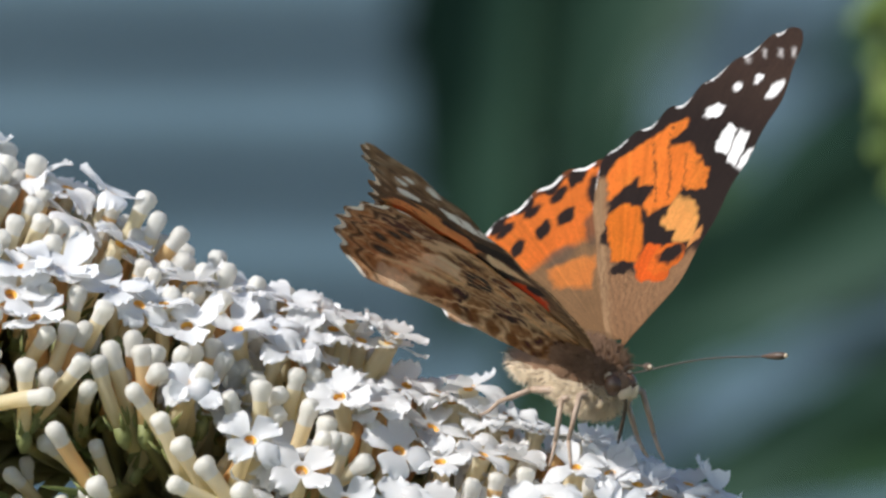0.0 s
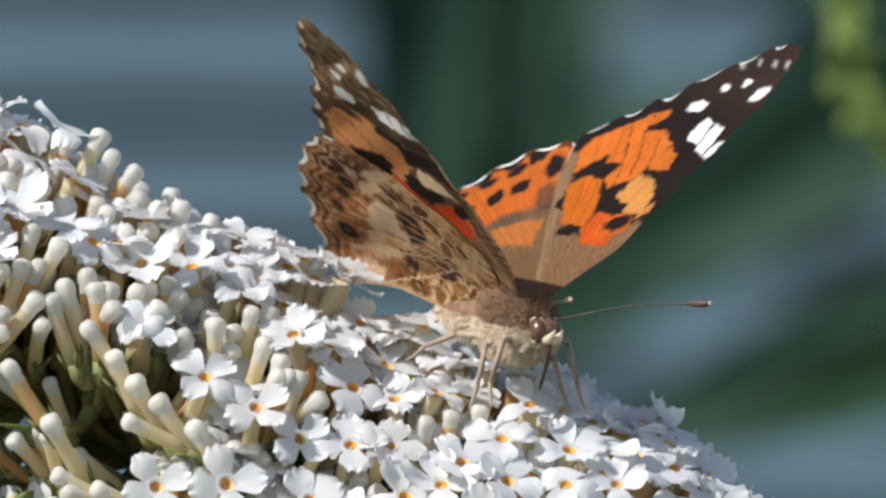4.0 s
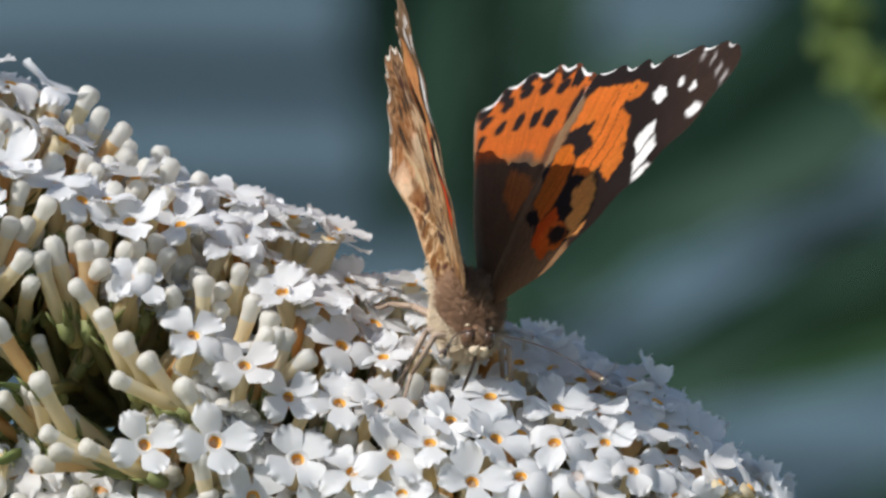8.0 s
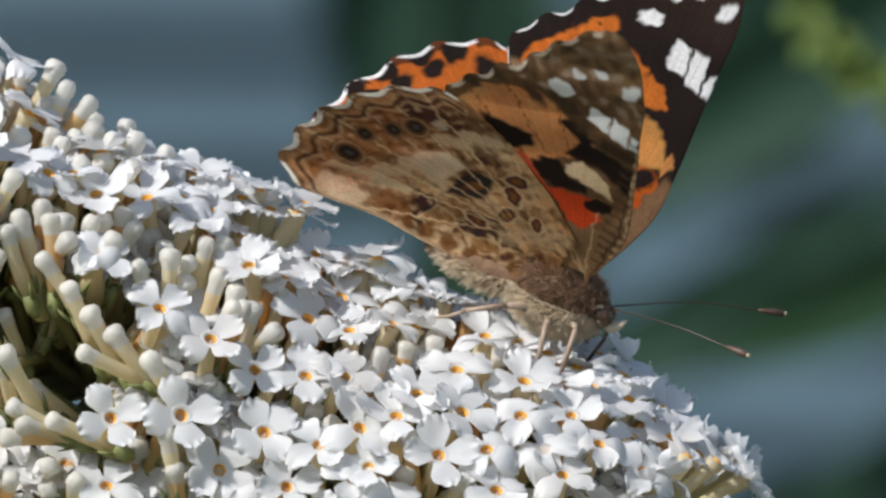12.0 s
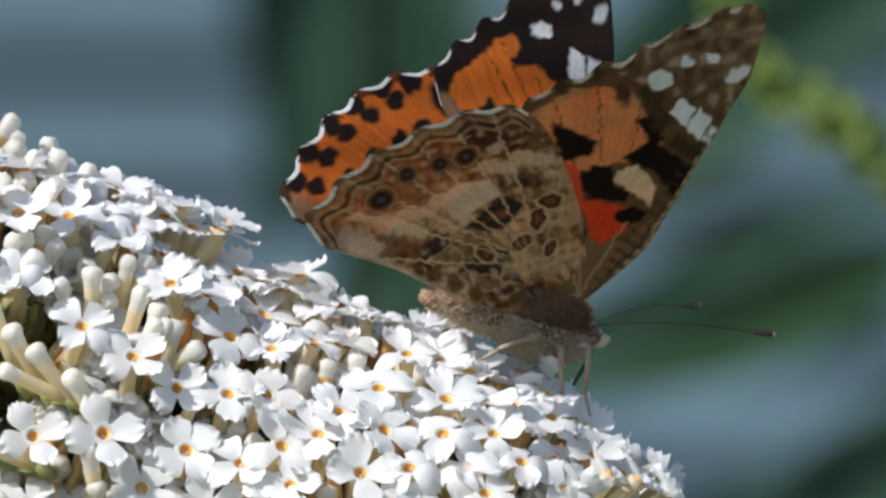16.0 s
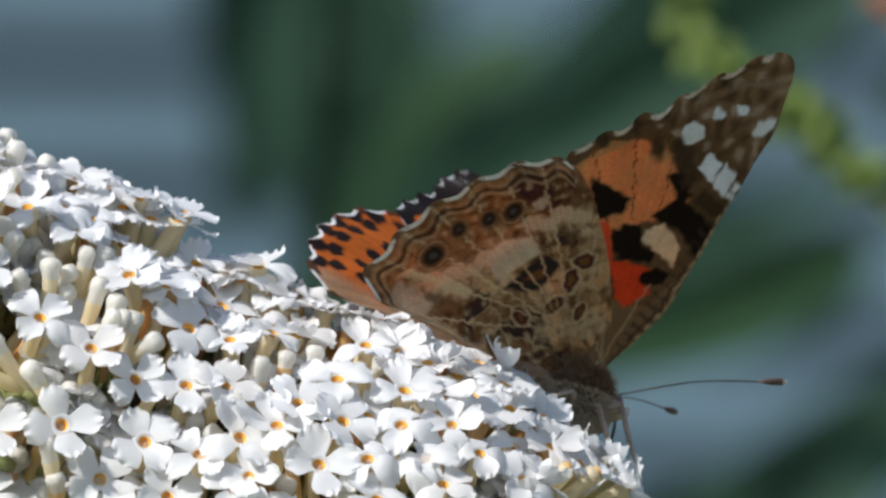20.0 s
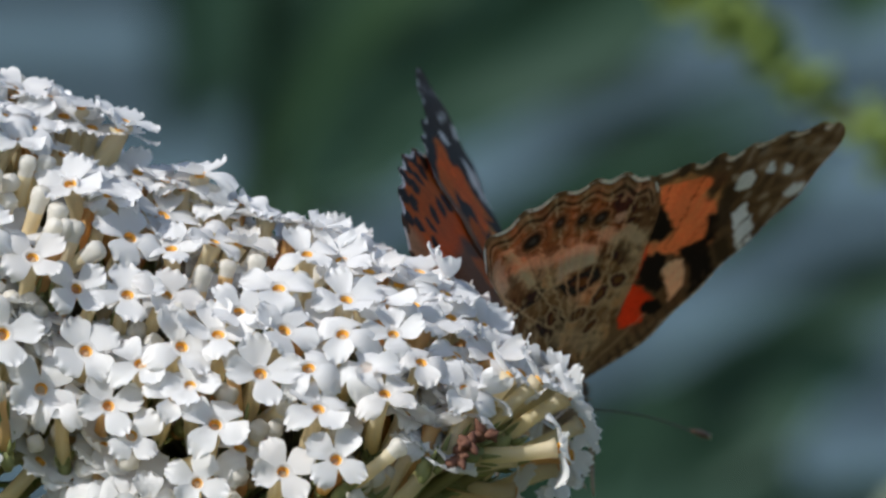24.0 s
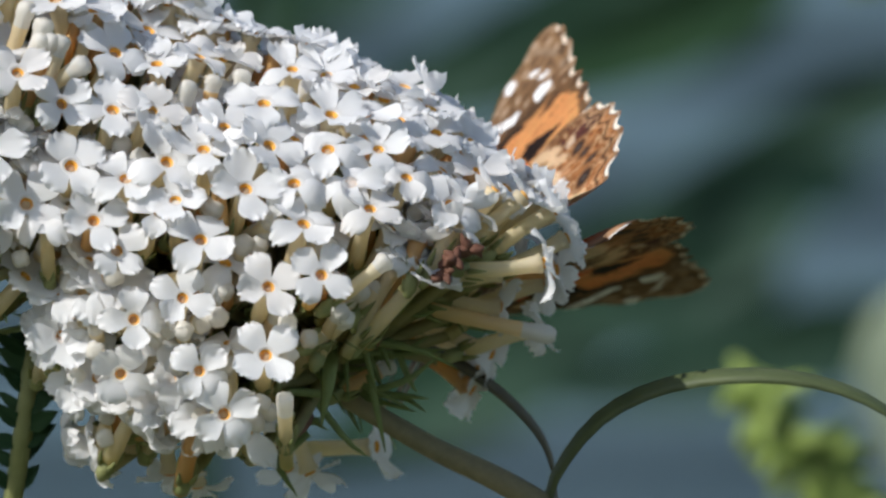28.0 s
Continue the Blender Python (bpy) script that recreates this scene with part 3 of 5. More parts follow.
    for px, py, a, b in ((318, 383, 0.1, 0.7), (368, 403, 0.1, 0.5), (428, 383, 0.2, 0.4), (478, 403, 0.4, 0.3), (458, 363, 0.3, 0.1), (530, 405, 0.7, 0.2), (337, 348, 0.0, 0.3),
                         (-102, 363, 0.0, 0.8), (168, 378, 0.0, 0.9), (165, 478, 0.0, 0.9), (558, 483, 0.3, 0.5), (438, 503, -0.2, 0.9), (608, 493, 0.2, 0.2)):
        upright(px, py, (a, b))
    for px, py, a, b in ((668, 483, 0.2, 0.2), (698, 543, 0.1, 0.5), (738, 533, 0.2, 0.2), (788, 563, 0.2, 0.3), (878, 583, 0.3, 0.2), (637, 508, 0.0, 0.4), (507, 523, 0.0, 0.6),
                         (567, 498, 0.2, 0.4), (717, 553, 0.2, 0.0), (787, 558, 0.2, 0.0), (877, 578, 0.3, 0.1), (927, 598, 0.4, 0.2), (1007, 638, 0.5, 0.2)):
        upright(px, py, (a, b))
    for px, py, a, b in ((1057, 658, 0.5, 0.3), (1107, 668, 0.8, 0.2), (1157, 708, 0.9, 0.2), (917, 638, 0.1, 0.5), (967, 658, 0.2, 0.5), (617, 618, 0.0, 0.7), (1047, 718, 0.3, 0.6),
                         (857, 628, 0.1, 0.6), (807, 688, 0.0, 0.8), (927, 708, 0.1, 0.7), (987, 708, 0.2, 0.7), (1177, 758, 0.8, 0.5), (1217, 778, 0.9, 0.3)):
        upright(px, py, (a, b))
    for px, py, a, b in ((1267, 828, 1.0, 0.2), (1307, 858, 1.1, 0.2), (1237, 838, 0.7, 0.7), (1187, 808, 0.6, 0.8), (540, 700, 0.0, 1.0), (920, 770, 0.1, 0.9), (1010, 770, 0.2, 1.0),
                         (960, 830, 0.0, 0.9), (860, 830, 0.0, 1.0), (700, 770, 0.0, 0.9), (650, 860, 0.0, 1.0), (420, 890, 0.0, 1.0), (1060, 820, 0.3, 0.9)):
        upright(px, py, (a, b))
    # the lowest whorl: long tubes seen from the side, some open, some shut
    for ax, ay, bx, by, depth, shut in ((1156, 948, 1266, 846, -12, 0), (1196, 958, 1318, 874, -9, 0), (1146, 978, 1300, 966, -14, 0), (1080, 1047, 1322, 1100, -4, 1),
                                        (1120, 1036, 1228, 1050, -2, 0), (1130, 930, 1215, 838, -13, 0), (1110, 960, 1165, 868, -15, 0), (1210, 990, 1345, 925, -4, 0),
                                        (1180, 1000, 1330, 985, 1, 0), (1170, 940, 1300, 842, -5, 0), (1205, 935, 1335, 880, 2, 0), (1090, 985, 1128, 905, -16, 0),
                                        (1040, 1070, 1215, 1140, 7, 0), (1020, 1090, 1180, 1205, 8, 0), (1060, 1090, 1190, 1165, 10, 0), (905, 1190, 985, 1140, 9, 0), (930, 1205, 1038, 1150, -3, 1),
                                        (850, 1310, 1010, 1302, 6, 0), (830, 1220, 890, 1350, 3, 0), (800, 1230, 850, 1345, 6, 0), (640, 1220, 640, 1345, -6, 0),
                                        (670, 1230, 690, 1370, -4, 0), (590, 1210, 505, 1290, -6, 0), (1060, 1000, 1075, 925, -17, 0), (1130, 1000, 1225, 985, -10, 2),
                                        (960, 1060, 1005, 1000, -16, 1), (900, 1130, 925, 1060, -16, 1),
                                        (480, 1049, 403, 1039, -9, 1), (480, 1084, 420, 1105, -9, 1), (511, 1116, 445, 1158, -8, 1), (501, 983, 340, 962, -9, 1),
                                        (662, 1269, 508, 1304, -8, 0), (620, 1249, 455, 1277, -5, 0), (885, 1109, 927, 1081, -17, 1)):
        a = Vector(((ax - 784) / 20.01, depth - 1.5 if depth < 5 else depth + 4, -(ay - 441) / 20.01)) * MM
        b = Vector(((bx - 784) / 20.01, depth, -(by - 441) / 20.01)) * MM
        way = (b - a).normalized()
        stretch = Matrix.Diagonal((1.0, 1.0, (b - a).length / (8.5 * MM), 1.0))
        place_at = inverse @ Matrix.Translation(b) @ turned(way, rng.uniform(0, 6)).to_4x4() @ stretch
        if shut:
            stem = part("bud" if shut == 1 else "tube", (buds if shut == 1 else tubes)[3], panicle, m=place_at)
        else:
            stem = part("floret", tubes[1], panicle, m=place_at)
            part("corolla", rng.choice(corollas), stem, m=stretch.inverted())
        part("calyx", calyx, stem, m=Matrix.Translation((0, 0, -8.4 * MM)) @ stretch.inverted())
        spots.append(b)
        stalk_to(b, way, (b - a).length / MM, 3)

    def bare(p):
        """Where the underside near the stem carries no florets."""
        x, z = p.x / MM, p.z / MM
        foot = z < -33 and x > 6 + (z + 33) * 0.6
        under = p.y < 4 * MM and x > 4 and z < -28.5 + (x - 12.3) * (0.78 if x > 12.3 else 0.55)
        gap = -50 < x < -25 + 0.25 * (z + 9) and -19.5 < z < -2.0 and p.y < 0
        return under or foot or gap or (z < -27 and x < -22 - (27 + z) * 0.42) or z < -43.5 or (x > 18 and z < -20.5 and p.y < 2 * MM)

    # long closed buds that lean out of the gap on the young side
    for k in range(14):
        px, py = rng.uniform(-190, 60), rng.uniform(560, 820)
        s, beta = place(px, py)
        p, normal = on_panicle(s, beta, rng.uniform(-9.0, -2.5))
        way = (normal * 0.5 + Vector((rng.uniform(-0.75, 0.05), 0, rng.uniform(0.3, 0.9)))).normalized()
        stem = part("bud", rng.choice(buds), panicle, m=inverse @ Matrix.Translation(p) @ turned(way, rng.uniform(0, 6)).to_4x4() @ Matrix.Scale(rng.uniform(0.8, 1.0), 4))
        part("calyx", calyx, stem, m=Matrix.Translation((0, 0, -7.4 * MM)))
        stalk_to(p, way, 8.0, s - 6)
    # the rest, evenly crowded, more closed towards the tip
    tries = florets = 0
    while florets < 300 and tries < 60000:
        tries += 1
        s = rng.uniform(-17, 86)
        beta = radians(rng.uniform(-75, 112))
        p, normal = on_panicle(s, beta)
        young = s > 45
        if bare(p) or s > 24 and beta < radians(-38) or young and (beta < radians(10) and rng.random() < 0.85 or rng.random() < 0.5):
            continue
        if s < 34 and beta < radians(18) and (p.z < -22 * MM or rng.random() < 0.92):
            continue
        clump = noise.noise(p / MM * 0.14 + Vector((3.1, 7.7, 1.3)))
        if clump < (-0.5 if beta > radians(45) else -0.3):
            continue
        if any((p - q).length < (3.3 if beta > radians(45) else 5.1 if s < 20 else 5.4) * rng.uniform(0.85, 1.2) * MM for q in spots):
            continue
        florets += 1
        floret(s, beta, rng.uniform(-2.0, 0.2) + 2.4 * min(0.3, clump), None, 0.4, 1.5)
    # florets that open lower, half hidden
    tries = lower = 0
    while lower < 150 and tries < 30000:
        tries += 1
        s, beta = rng.uniform(-15, 60), radians(rng.uniform(-70, 80))
        p, normal = on_panicle(s, beta)
        if bare(p) or s > 24 and beta < radians(-38) or any((p - q).length < 2.7 * MM for q in spots):
            continue
        if p.z < -17 * MM and beta < radians(35) and rng.random() < 0.9:
            continue
        lower += 1
        floret(s, beta, rng.uniform(-5.2, -3.0), None, 0.6, 1.6)
    # closed buds in the gaps, standing lower; longer and free towards the tip
    tries = buds_made = 0
    while buds_made < 480 and tries < 60000:
        tries += 1
        s = rng.uniform(-14, 86)
        beta = radians(rng.uniform(-80, 110))
        p, normal = on_panicle(s, beta)
        young = s > 42
        if bare(p) or s > 26 and beta < radians(-45) or not young and rng.random() < (0.9 if beta > radians(30) else 0.7):
            continue
        if p.z < -22 * MM and rng.random() < 0.6:
            continue
        if any((p - q).length < (2.1 if young else 2.2) * MM for q in spots):
            continue
        buds_made += 1
        bud(s, beta, rng.uniform(-4.0, 1.9) if young else rng.uniform(-5.0, -1.2))
    # side stalks that branch off towards the gap
    for along, px, py, depth in ((16, 150, 640, -13), (22, 40, 700, -11), (12, 190, 730, -15)):
        a = ROOT + AXIS * along * MM
        c = Vector(((px - 784) / 20.01, depth, -(py - 441) / 20.01)) * MM
        v, f = sweep(curve_points([a, a.lerp(c, 0.55) + (AXIS * 1.5 - ACROSS * 1.2) * MM, c], 9), [(0.8 - 0.05 * i) * MM for i in range(9)], 8)
        part("side_stalk", mesh_from("side_stalk", v, f, GREEN), panicle, m=inverse)
    v, f = gather(stalks)
    ob = part("stalk_mass", mesh_from("stalk_mass", v, f, PALE_STALK), panicle, "thin green stalks that carry the florets", m=inverse)
    ob["kind"] = "stuff"
    # curling bracts among the stalks
    pieces = []
    for k in range(240):
        s = rng.uniform(0, 85)
        beta = radians(rng.uniform(-120, 100))
        out = ACROSS * math.sin(beta) + FRONT * math.cos(beta)
        a = ROOT + (AXIS * s + out * (rng.uniform(5, 12) if s < 38 else rng.uniform(7, 15))) * MM
        b = a + (out * rng.uniform(2, 4) + AXIS * rng.uniform(-1, 3)) * MM
        c = b + (out * rng.uniform(0.5, 3) + AXIS * rng.uniform(-3, 3) + Vector((0, 0, rng.uniform(-1.5, 1.5)))) * MM
        if b.x < -27 * MM and -14 * MM < b.z < 3 * MM and rng.random() < 0.2:
            continue
        pieces.append(sweep(curve_points([a, b, c], 6), [0.5 * MM, 0.5 * MM, 0.45 * MM, 0.35 * MM, 0.22 * MM, 0.05 * MM], 4, False))
    for k in range(45):
        a = ROOT + (AXIS * rng.uniform(-3, 8) + FRONT * rng.uniform(-6, 9) + ACROSS * rng.uniform(-4, 5)) * MM
        way = (-AXIS * rng.uniform(0.3, 1.0) + FRONT * rng.uniform(-0.2, 0.5) + ACROSS * rng.uniform(-0.7, 0.7)).normalized()
        b = a + way * rng.uniform(3, 6) * MM
        c = b + (way + Vector((0, 0, rng.uniform(-0.5, 0.5)))) * rng.uniform(2, 4) * MM
        pieces.append(sweep(curve_points([a, b, c], 6), [0.4 * MM, 0.45 * MM, 0.4 * MM, 0.3 * MM, 0.2 * MM, 0.05 * MM], 4, False))
    v, f = gather(pieces)
    ob = part("bract_mass", mesh_from("bract_mass", v, f, BRACT), panicle, "narrow curling green bracts", m=inverse)
    ob["kind"] = "stuff"
    # withered florets
    for px, py, depth in ((1140, 958, -19), (1165, 940, -18), (1120, 985, -19), (505, 1030, -14), (440, 1085, -10), (700, 1190, -15), (905, 1090, -12)):
        c = Vector(((px - 784) / 20.01, depth, -(py - 441) / 20.01)) * MM
        bits = []
        for k in range(7):
            d = Vector((rng.gauss(0, 1), rng.gauss(0, 1), rng.gauss(0, 1))).normalized()
            bits.append(sweep(curve_points([c, c + d * 0.8 * MM, c + d * 1.3 * MM + Vector((0, 0, rng.uniform(-0.6, 0.6))) * MM], 5), [0.35 * MM, 0.45 * MM, 0.4 * MM, 0.25 * MM, 0.06 * MM], 5))
        bits.append(sweep([c, c.lerp(ROOT + AXIS * 6 * MM, 0.5)], [0.5 * MM, 0.6 * MM], 6))
        v, f = gather(bits)
        part("withered_floret", mesh_from("withered_floret", v, f, DRY), panicle, "shrivelled brown floret", m=inverse)
    line = curve_points([ROOT + AXIS * s * MM for s in (-2, 20, 45, 70, 92)], 16)
    v, f = sweep(line, [(1.9 - 0.07 * i) * MM for i in range(16)], 10)
    part("rachis", mesh_from("rachis", v, f, STEM), panicle, m=inverse)
    return panicle


build_panicle()


# ---- stem and leaves under the panicle ----
def build_branch():
    rng = random.Random(9)
    branch = tagged(new("branch"), "grey-green downy buddleia stem with narrow leaves", "branch")
    pts = [seen(900, 1180, 1.2), seen(1100, 1297, 1.2), seen(1300, 1402, 1.2), seen(1700, 1680, 1.21), seen(2300, 2500, 1.23), seen(2800, 9000, 1.3)]
    line = curve_points(pts, 40)
    line.append(Vector((line[-1].x, line[-1].y, GROUND)))
    v, f = sweep(line, [(0.85 + 0.02 * i) * MM for i in range(41)], 12)
    part("stem", mesh_from("stem", v, f, STEM), branch)

    def arched(points, width, name="leaf", depth=1.2, mat=LEAF):
        """A narrow leaf along a curve, seen on its edge."""
        line = curve_points([seen(px, py, depth + dz) for px, py, dz in points], 22)
        verts, faces = [], []
        for i, p in enumerate(line):
            u = i / 21
            w = width * MM * math.sin(math.pi * min(0.97, 0.06 + 0.94 * u)) ** 0.6
            d = (line[min(i + 1, 21)] - line[max(i - 1, 0)]).normalized()
            side = Vector((0, 1, 0.06)).normalized()
            up = side.cross(d).normalized()
            for k, (a, b) in enumerate(((-1, 0.18), (-0.5, 0.05), (0, -0.06), (0.5, 0.05), (1, 0.18), (0.5, -0.04), (0, -0.2), (-0.5, -0.04))):
                verts.append(p + side * a * w + up * b * w * 1.3)
        for i in range(21):
            for k in range(8):
                j = (k + 1) % 8
                faces.append((i * 8 + k, i * 8 + j, (i + 1) * 8 + j, (i + 1) * 8 + k))
        part(name, mesh_from(name, verts, faces, mat), branch)

    arched([(1312, 1425, 0.0), (1322, 1350, 0.0), (1400, 1248, -0.002), (1520, 1188, -0.004), (1680, 1170, -0.006), (1830, 1195, -0.006), (1960, 1270, -0.006), (2120, 1420, -0.004)], 2.5, mat=ARCH)
    arched([(925, 1215, 0.0), (945, 1160, 0.001), (1020, 1120, 0.003), (1110, 1130, 0.005), (1200, 1182, 0.008), (1275, 1250, 0.01), (1312, 1312, 0.011), (1326, 1395, 0.012)], 1.9, mat=BROWNED)
    for px, py, ex, ey in ((918, 1090, 908, 1260), (1012, 1010, 1008, 1120), (880, 1240, 830, 1300), (1000, 1080, 1090, 1000), (960, 1090, 950, 990)):
        v, f = sweep(curve_points([seen(px, py, 1.19), seen((px + ex) / 2 + 8, (py + ey) / 2, 1.187), seen(ex, ey, 1.186)], 6), [0.8 * MM, 0.9 * MM, 0.8 * MM, 0.6 * MM, 0.35 * MM, 0.1 * MM], 6)
        part("bract", mesh_from("bract", v, f, DRY if rng.random() < 0.4 else BRACT), branch)


build_branch()


def build_low_sprig():
    rng = random.Random(14)
    sprig = tagged(new("leafy_sprig"), "feathery dark green sprig beside the panicle", "plant")
    base = [seen(330, 1900, 1.21), seen(350, 1500, 1.205), seen(385, 1240, 1.2), seen(400, 1120, 1.2)]
    line = curve_points(base, 20)
    foot = Vector((line[0].x, line[0].y, GROUND))
    v, f = sweep([foot, *line], [0.9 * MM] * 21, 6)
    part("stem", mesh_from("stem", v, f, GREEN), sprig)
    for i in range(4, 20):
        for side in (-1, 1):
            p = line[i]
            tip = p + Vector((side * rng.uniform(2, 4.5), rng.uniform(-2, 2), rng.uniform(0.5, 3))) * MM
            leaf_between(p, tip, rng.uniform(1.1, 1.8) * MM, LEAF, sprig, rng, rng.uniform(-40, 40))


build_low_sprig()

# ---- the butterfly ----
APEX = radians(80)


def inside(px, py, poly):
    """Signed distance of points to a polygon, positive inside."""
    poly = np.array(poly, float)
    nxt = np.roll(poly, -1, axis=0)
    best = np.full(px.shape, 1e9)
    odd = np.zeros(px.shape, bool)
    for (x0, y0), (x1, y1) in zip(poly, nxt):
        ex, ey = x1 - x0, y1 - y0
        u = np.clip(((px - x0) * ex + (py - y0) * ey) / (ex * ex + ey * ey + 1e-12), 0, 1)
        best = np.minimum(best, np.hypot(px - x0 - u * ex, py - y0 - u * ey))
        cross = ((y0 > py) != (y1 > py)) & (px < (x1 - x0) * (py - y0) / (y1 - y0 + 1e-12) + x0)
        odd ^= cross
    return np.where(odd, best, -best)


class Pattern:
    """Colours of a wing side, laid over each other in the wing's own millimetres."""

    def __init__(self, a, b, colour, seed):
        rng = np.random.RandomState(seed)
        self.rng = rng
        self.a0, self.b0 = a, b
        wob = lambda k: sum(np.sin(a * rng.uniform(1, 5) + b * rng.uniform(-5, 5) + rng.uniform(0, 6)) for _ in range(k)) / k
        fine = lambda k: sum(np.sin(a * rng.uniform(4, 11) + b * rng.uniform(-11, 11) + rng.uniform(0, 6)) for _ in range(k)) / k
        self.a, self.b = a + 0.28 * wob(6) + 0.07 * fine(7), b + 0.28 * wob(6) + 0.07 * fine(7)
        self.c = np.tile(np.array(colour, float), (len(a), 1))

    def lay(self, mask, colour, strength=1.0):
        m = (np.clip(mask, 0, 1) * strength)[:, None]
        self.c = self.c * (1 - m) + np.array(colour, float) * m

    def poly(self, colour, *pts, soft=0.18, strength=1.0, grow=0.0):
        self.lay((inside(self.a, self.b, pts) + grow) / soft + 0.5, colour, strength)

    def spot(self, colour, x, y, rx, ry=None, turn=0.0, soft=0.15, strength=1.0):
        ry = ry or rx
        t = radians(turn)
        u = (self.a - x) * math.cos(t) + (self.b - y) * math.sin(t)
        v = -(self.a - x) * math.sin(t) + (self.b - y) * math.cos(t)
        d = (1 - np.sqrt((u / rx) ** 2 + (v / ry) ** 2)) * min(rx, ry)
        self.lay(d / soft + 0.5, colour, strength)

    def line(self, colour, *pts, width=0.15, soft=0.1, strength=1.0):
        d = np.full(len(self.a), 1e9)
        for (x0, y0), (x1, y1) in zip(pts, pts[1:]):
            ex, ey = x1 - x0, y1 - y0
            u = np.clip(((self.a - x0) * ex + (self.b - y0) * ey) / (ex * ex + ey * ey + 1e-12), 0, 1)
            d = np.minimum(d, np.hypot(self.a - x0 - u * ex, self.b - y0 - u * ey))
        self.lay((width - d) / soft + 0.5, colour, strength)

    def eye(self, x, y, r):
        kept = self.a, self.b
        self.a, self.b = 0.3 * self.a + 0.7 * self.a0, 0.3 * self.b + 0.7 * self.b0
        self.spot((0.14, 0.07, 0.03), x, y, r * 1.34, soft=0.4, strength=0.7)
        self.spot((0.58, 0.40, 0.24), x, y, r * 1.18, soft=0.16, strength=0.3 + 0.5 * (r > 1))
        self.spot((0.20, 0.10, 0.045), x, y, r * 1.02, soft=0.2)
        self.spot((0.03, 0.019, 0.014), x, y, r * 0.74, soft=0.3)
        self.spot((0.09, 0.085, 0.09), x, y, r * 0.3, soft=0.25)
        self.a, self.b = kept

    def cells(self, colour, edge, where):
        """Cells in rows along rays from the wing's base, each of its own tone, with pale borders."""
        r, turn = np.hypot(self.a - 1.5, self.b + 3.5), np.arctan2(self.b + 3.5, self.a - 1.5)
        d1 = np.full(len(r), 1e9)
        d2 = d1.copy()
        tone = np.ones(len(r))
        for ray in np.arange(0.55, 2.25, 0.17):
            radius = self.rng.uniform(2.0, 4.0)
            while radius < 19:
                size = self.rng.uniform(1.7, 3.4)
                angle = ray + self.rng.normal(0, 0.03)
                d = np.hypot((r - radius) / size, (turn - angle) * np.maximum(r, 4) / 2.0)
                closer = d < d1
                d2 = np.where(closer, d1, np.minimum(d2, d))
                tone = np.where(closer, self.rng.choice((0.5, 0.75, 1.0, 1.0, 1.3, 1.6)), tone)
                d1 = np.minimum(d1, d)
                radius += size * 1.25
        m = np.clip(where, 0, 1)
        self.c = self.c * (1 - m[:, None]) + np.array(colour) * (tone * m)[:, None]
        self.lay((0.13 - (d2 - d1)) / 0.12 + 0.5, edge, 0.5 * m * np.clip((r - 3) / 5, 0.2, 1))


BLACK, ORANGE, WHITE = (0.016, 0.010, 0.008), (0.80, 0.215, 0.034), (0.80, 0.78, 0.76)
PALE = (1.10, 1.24, 1.44)


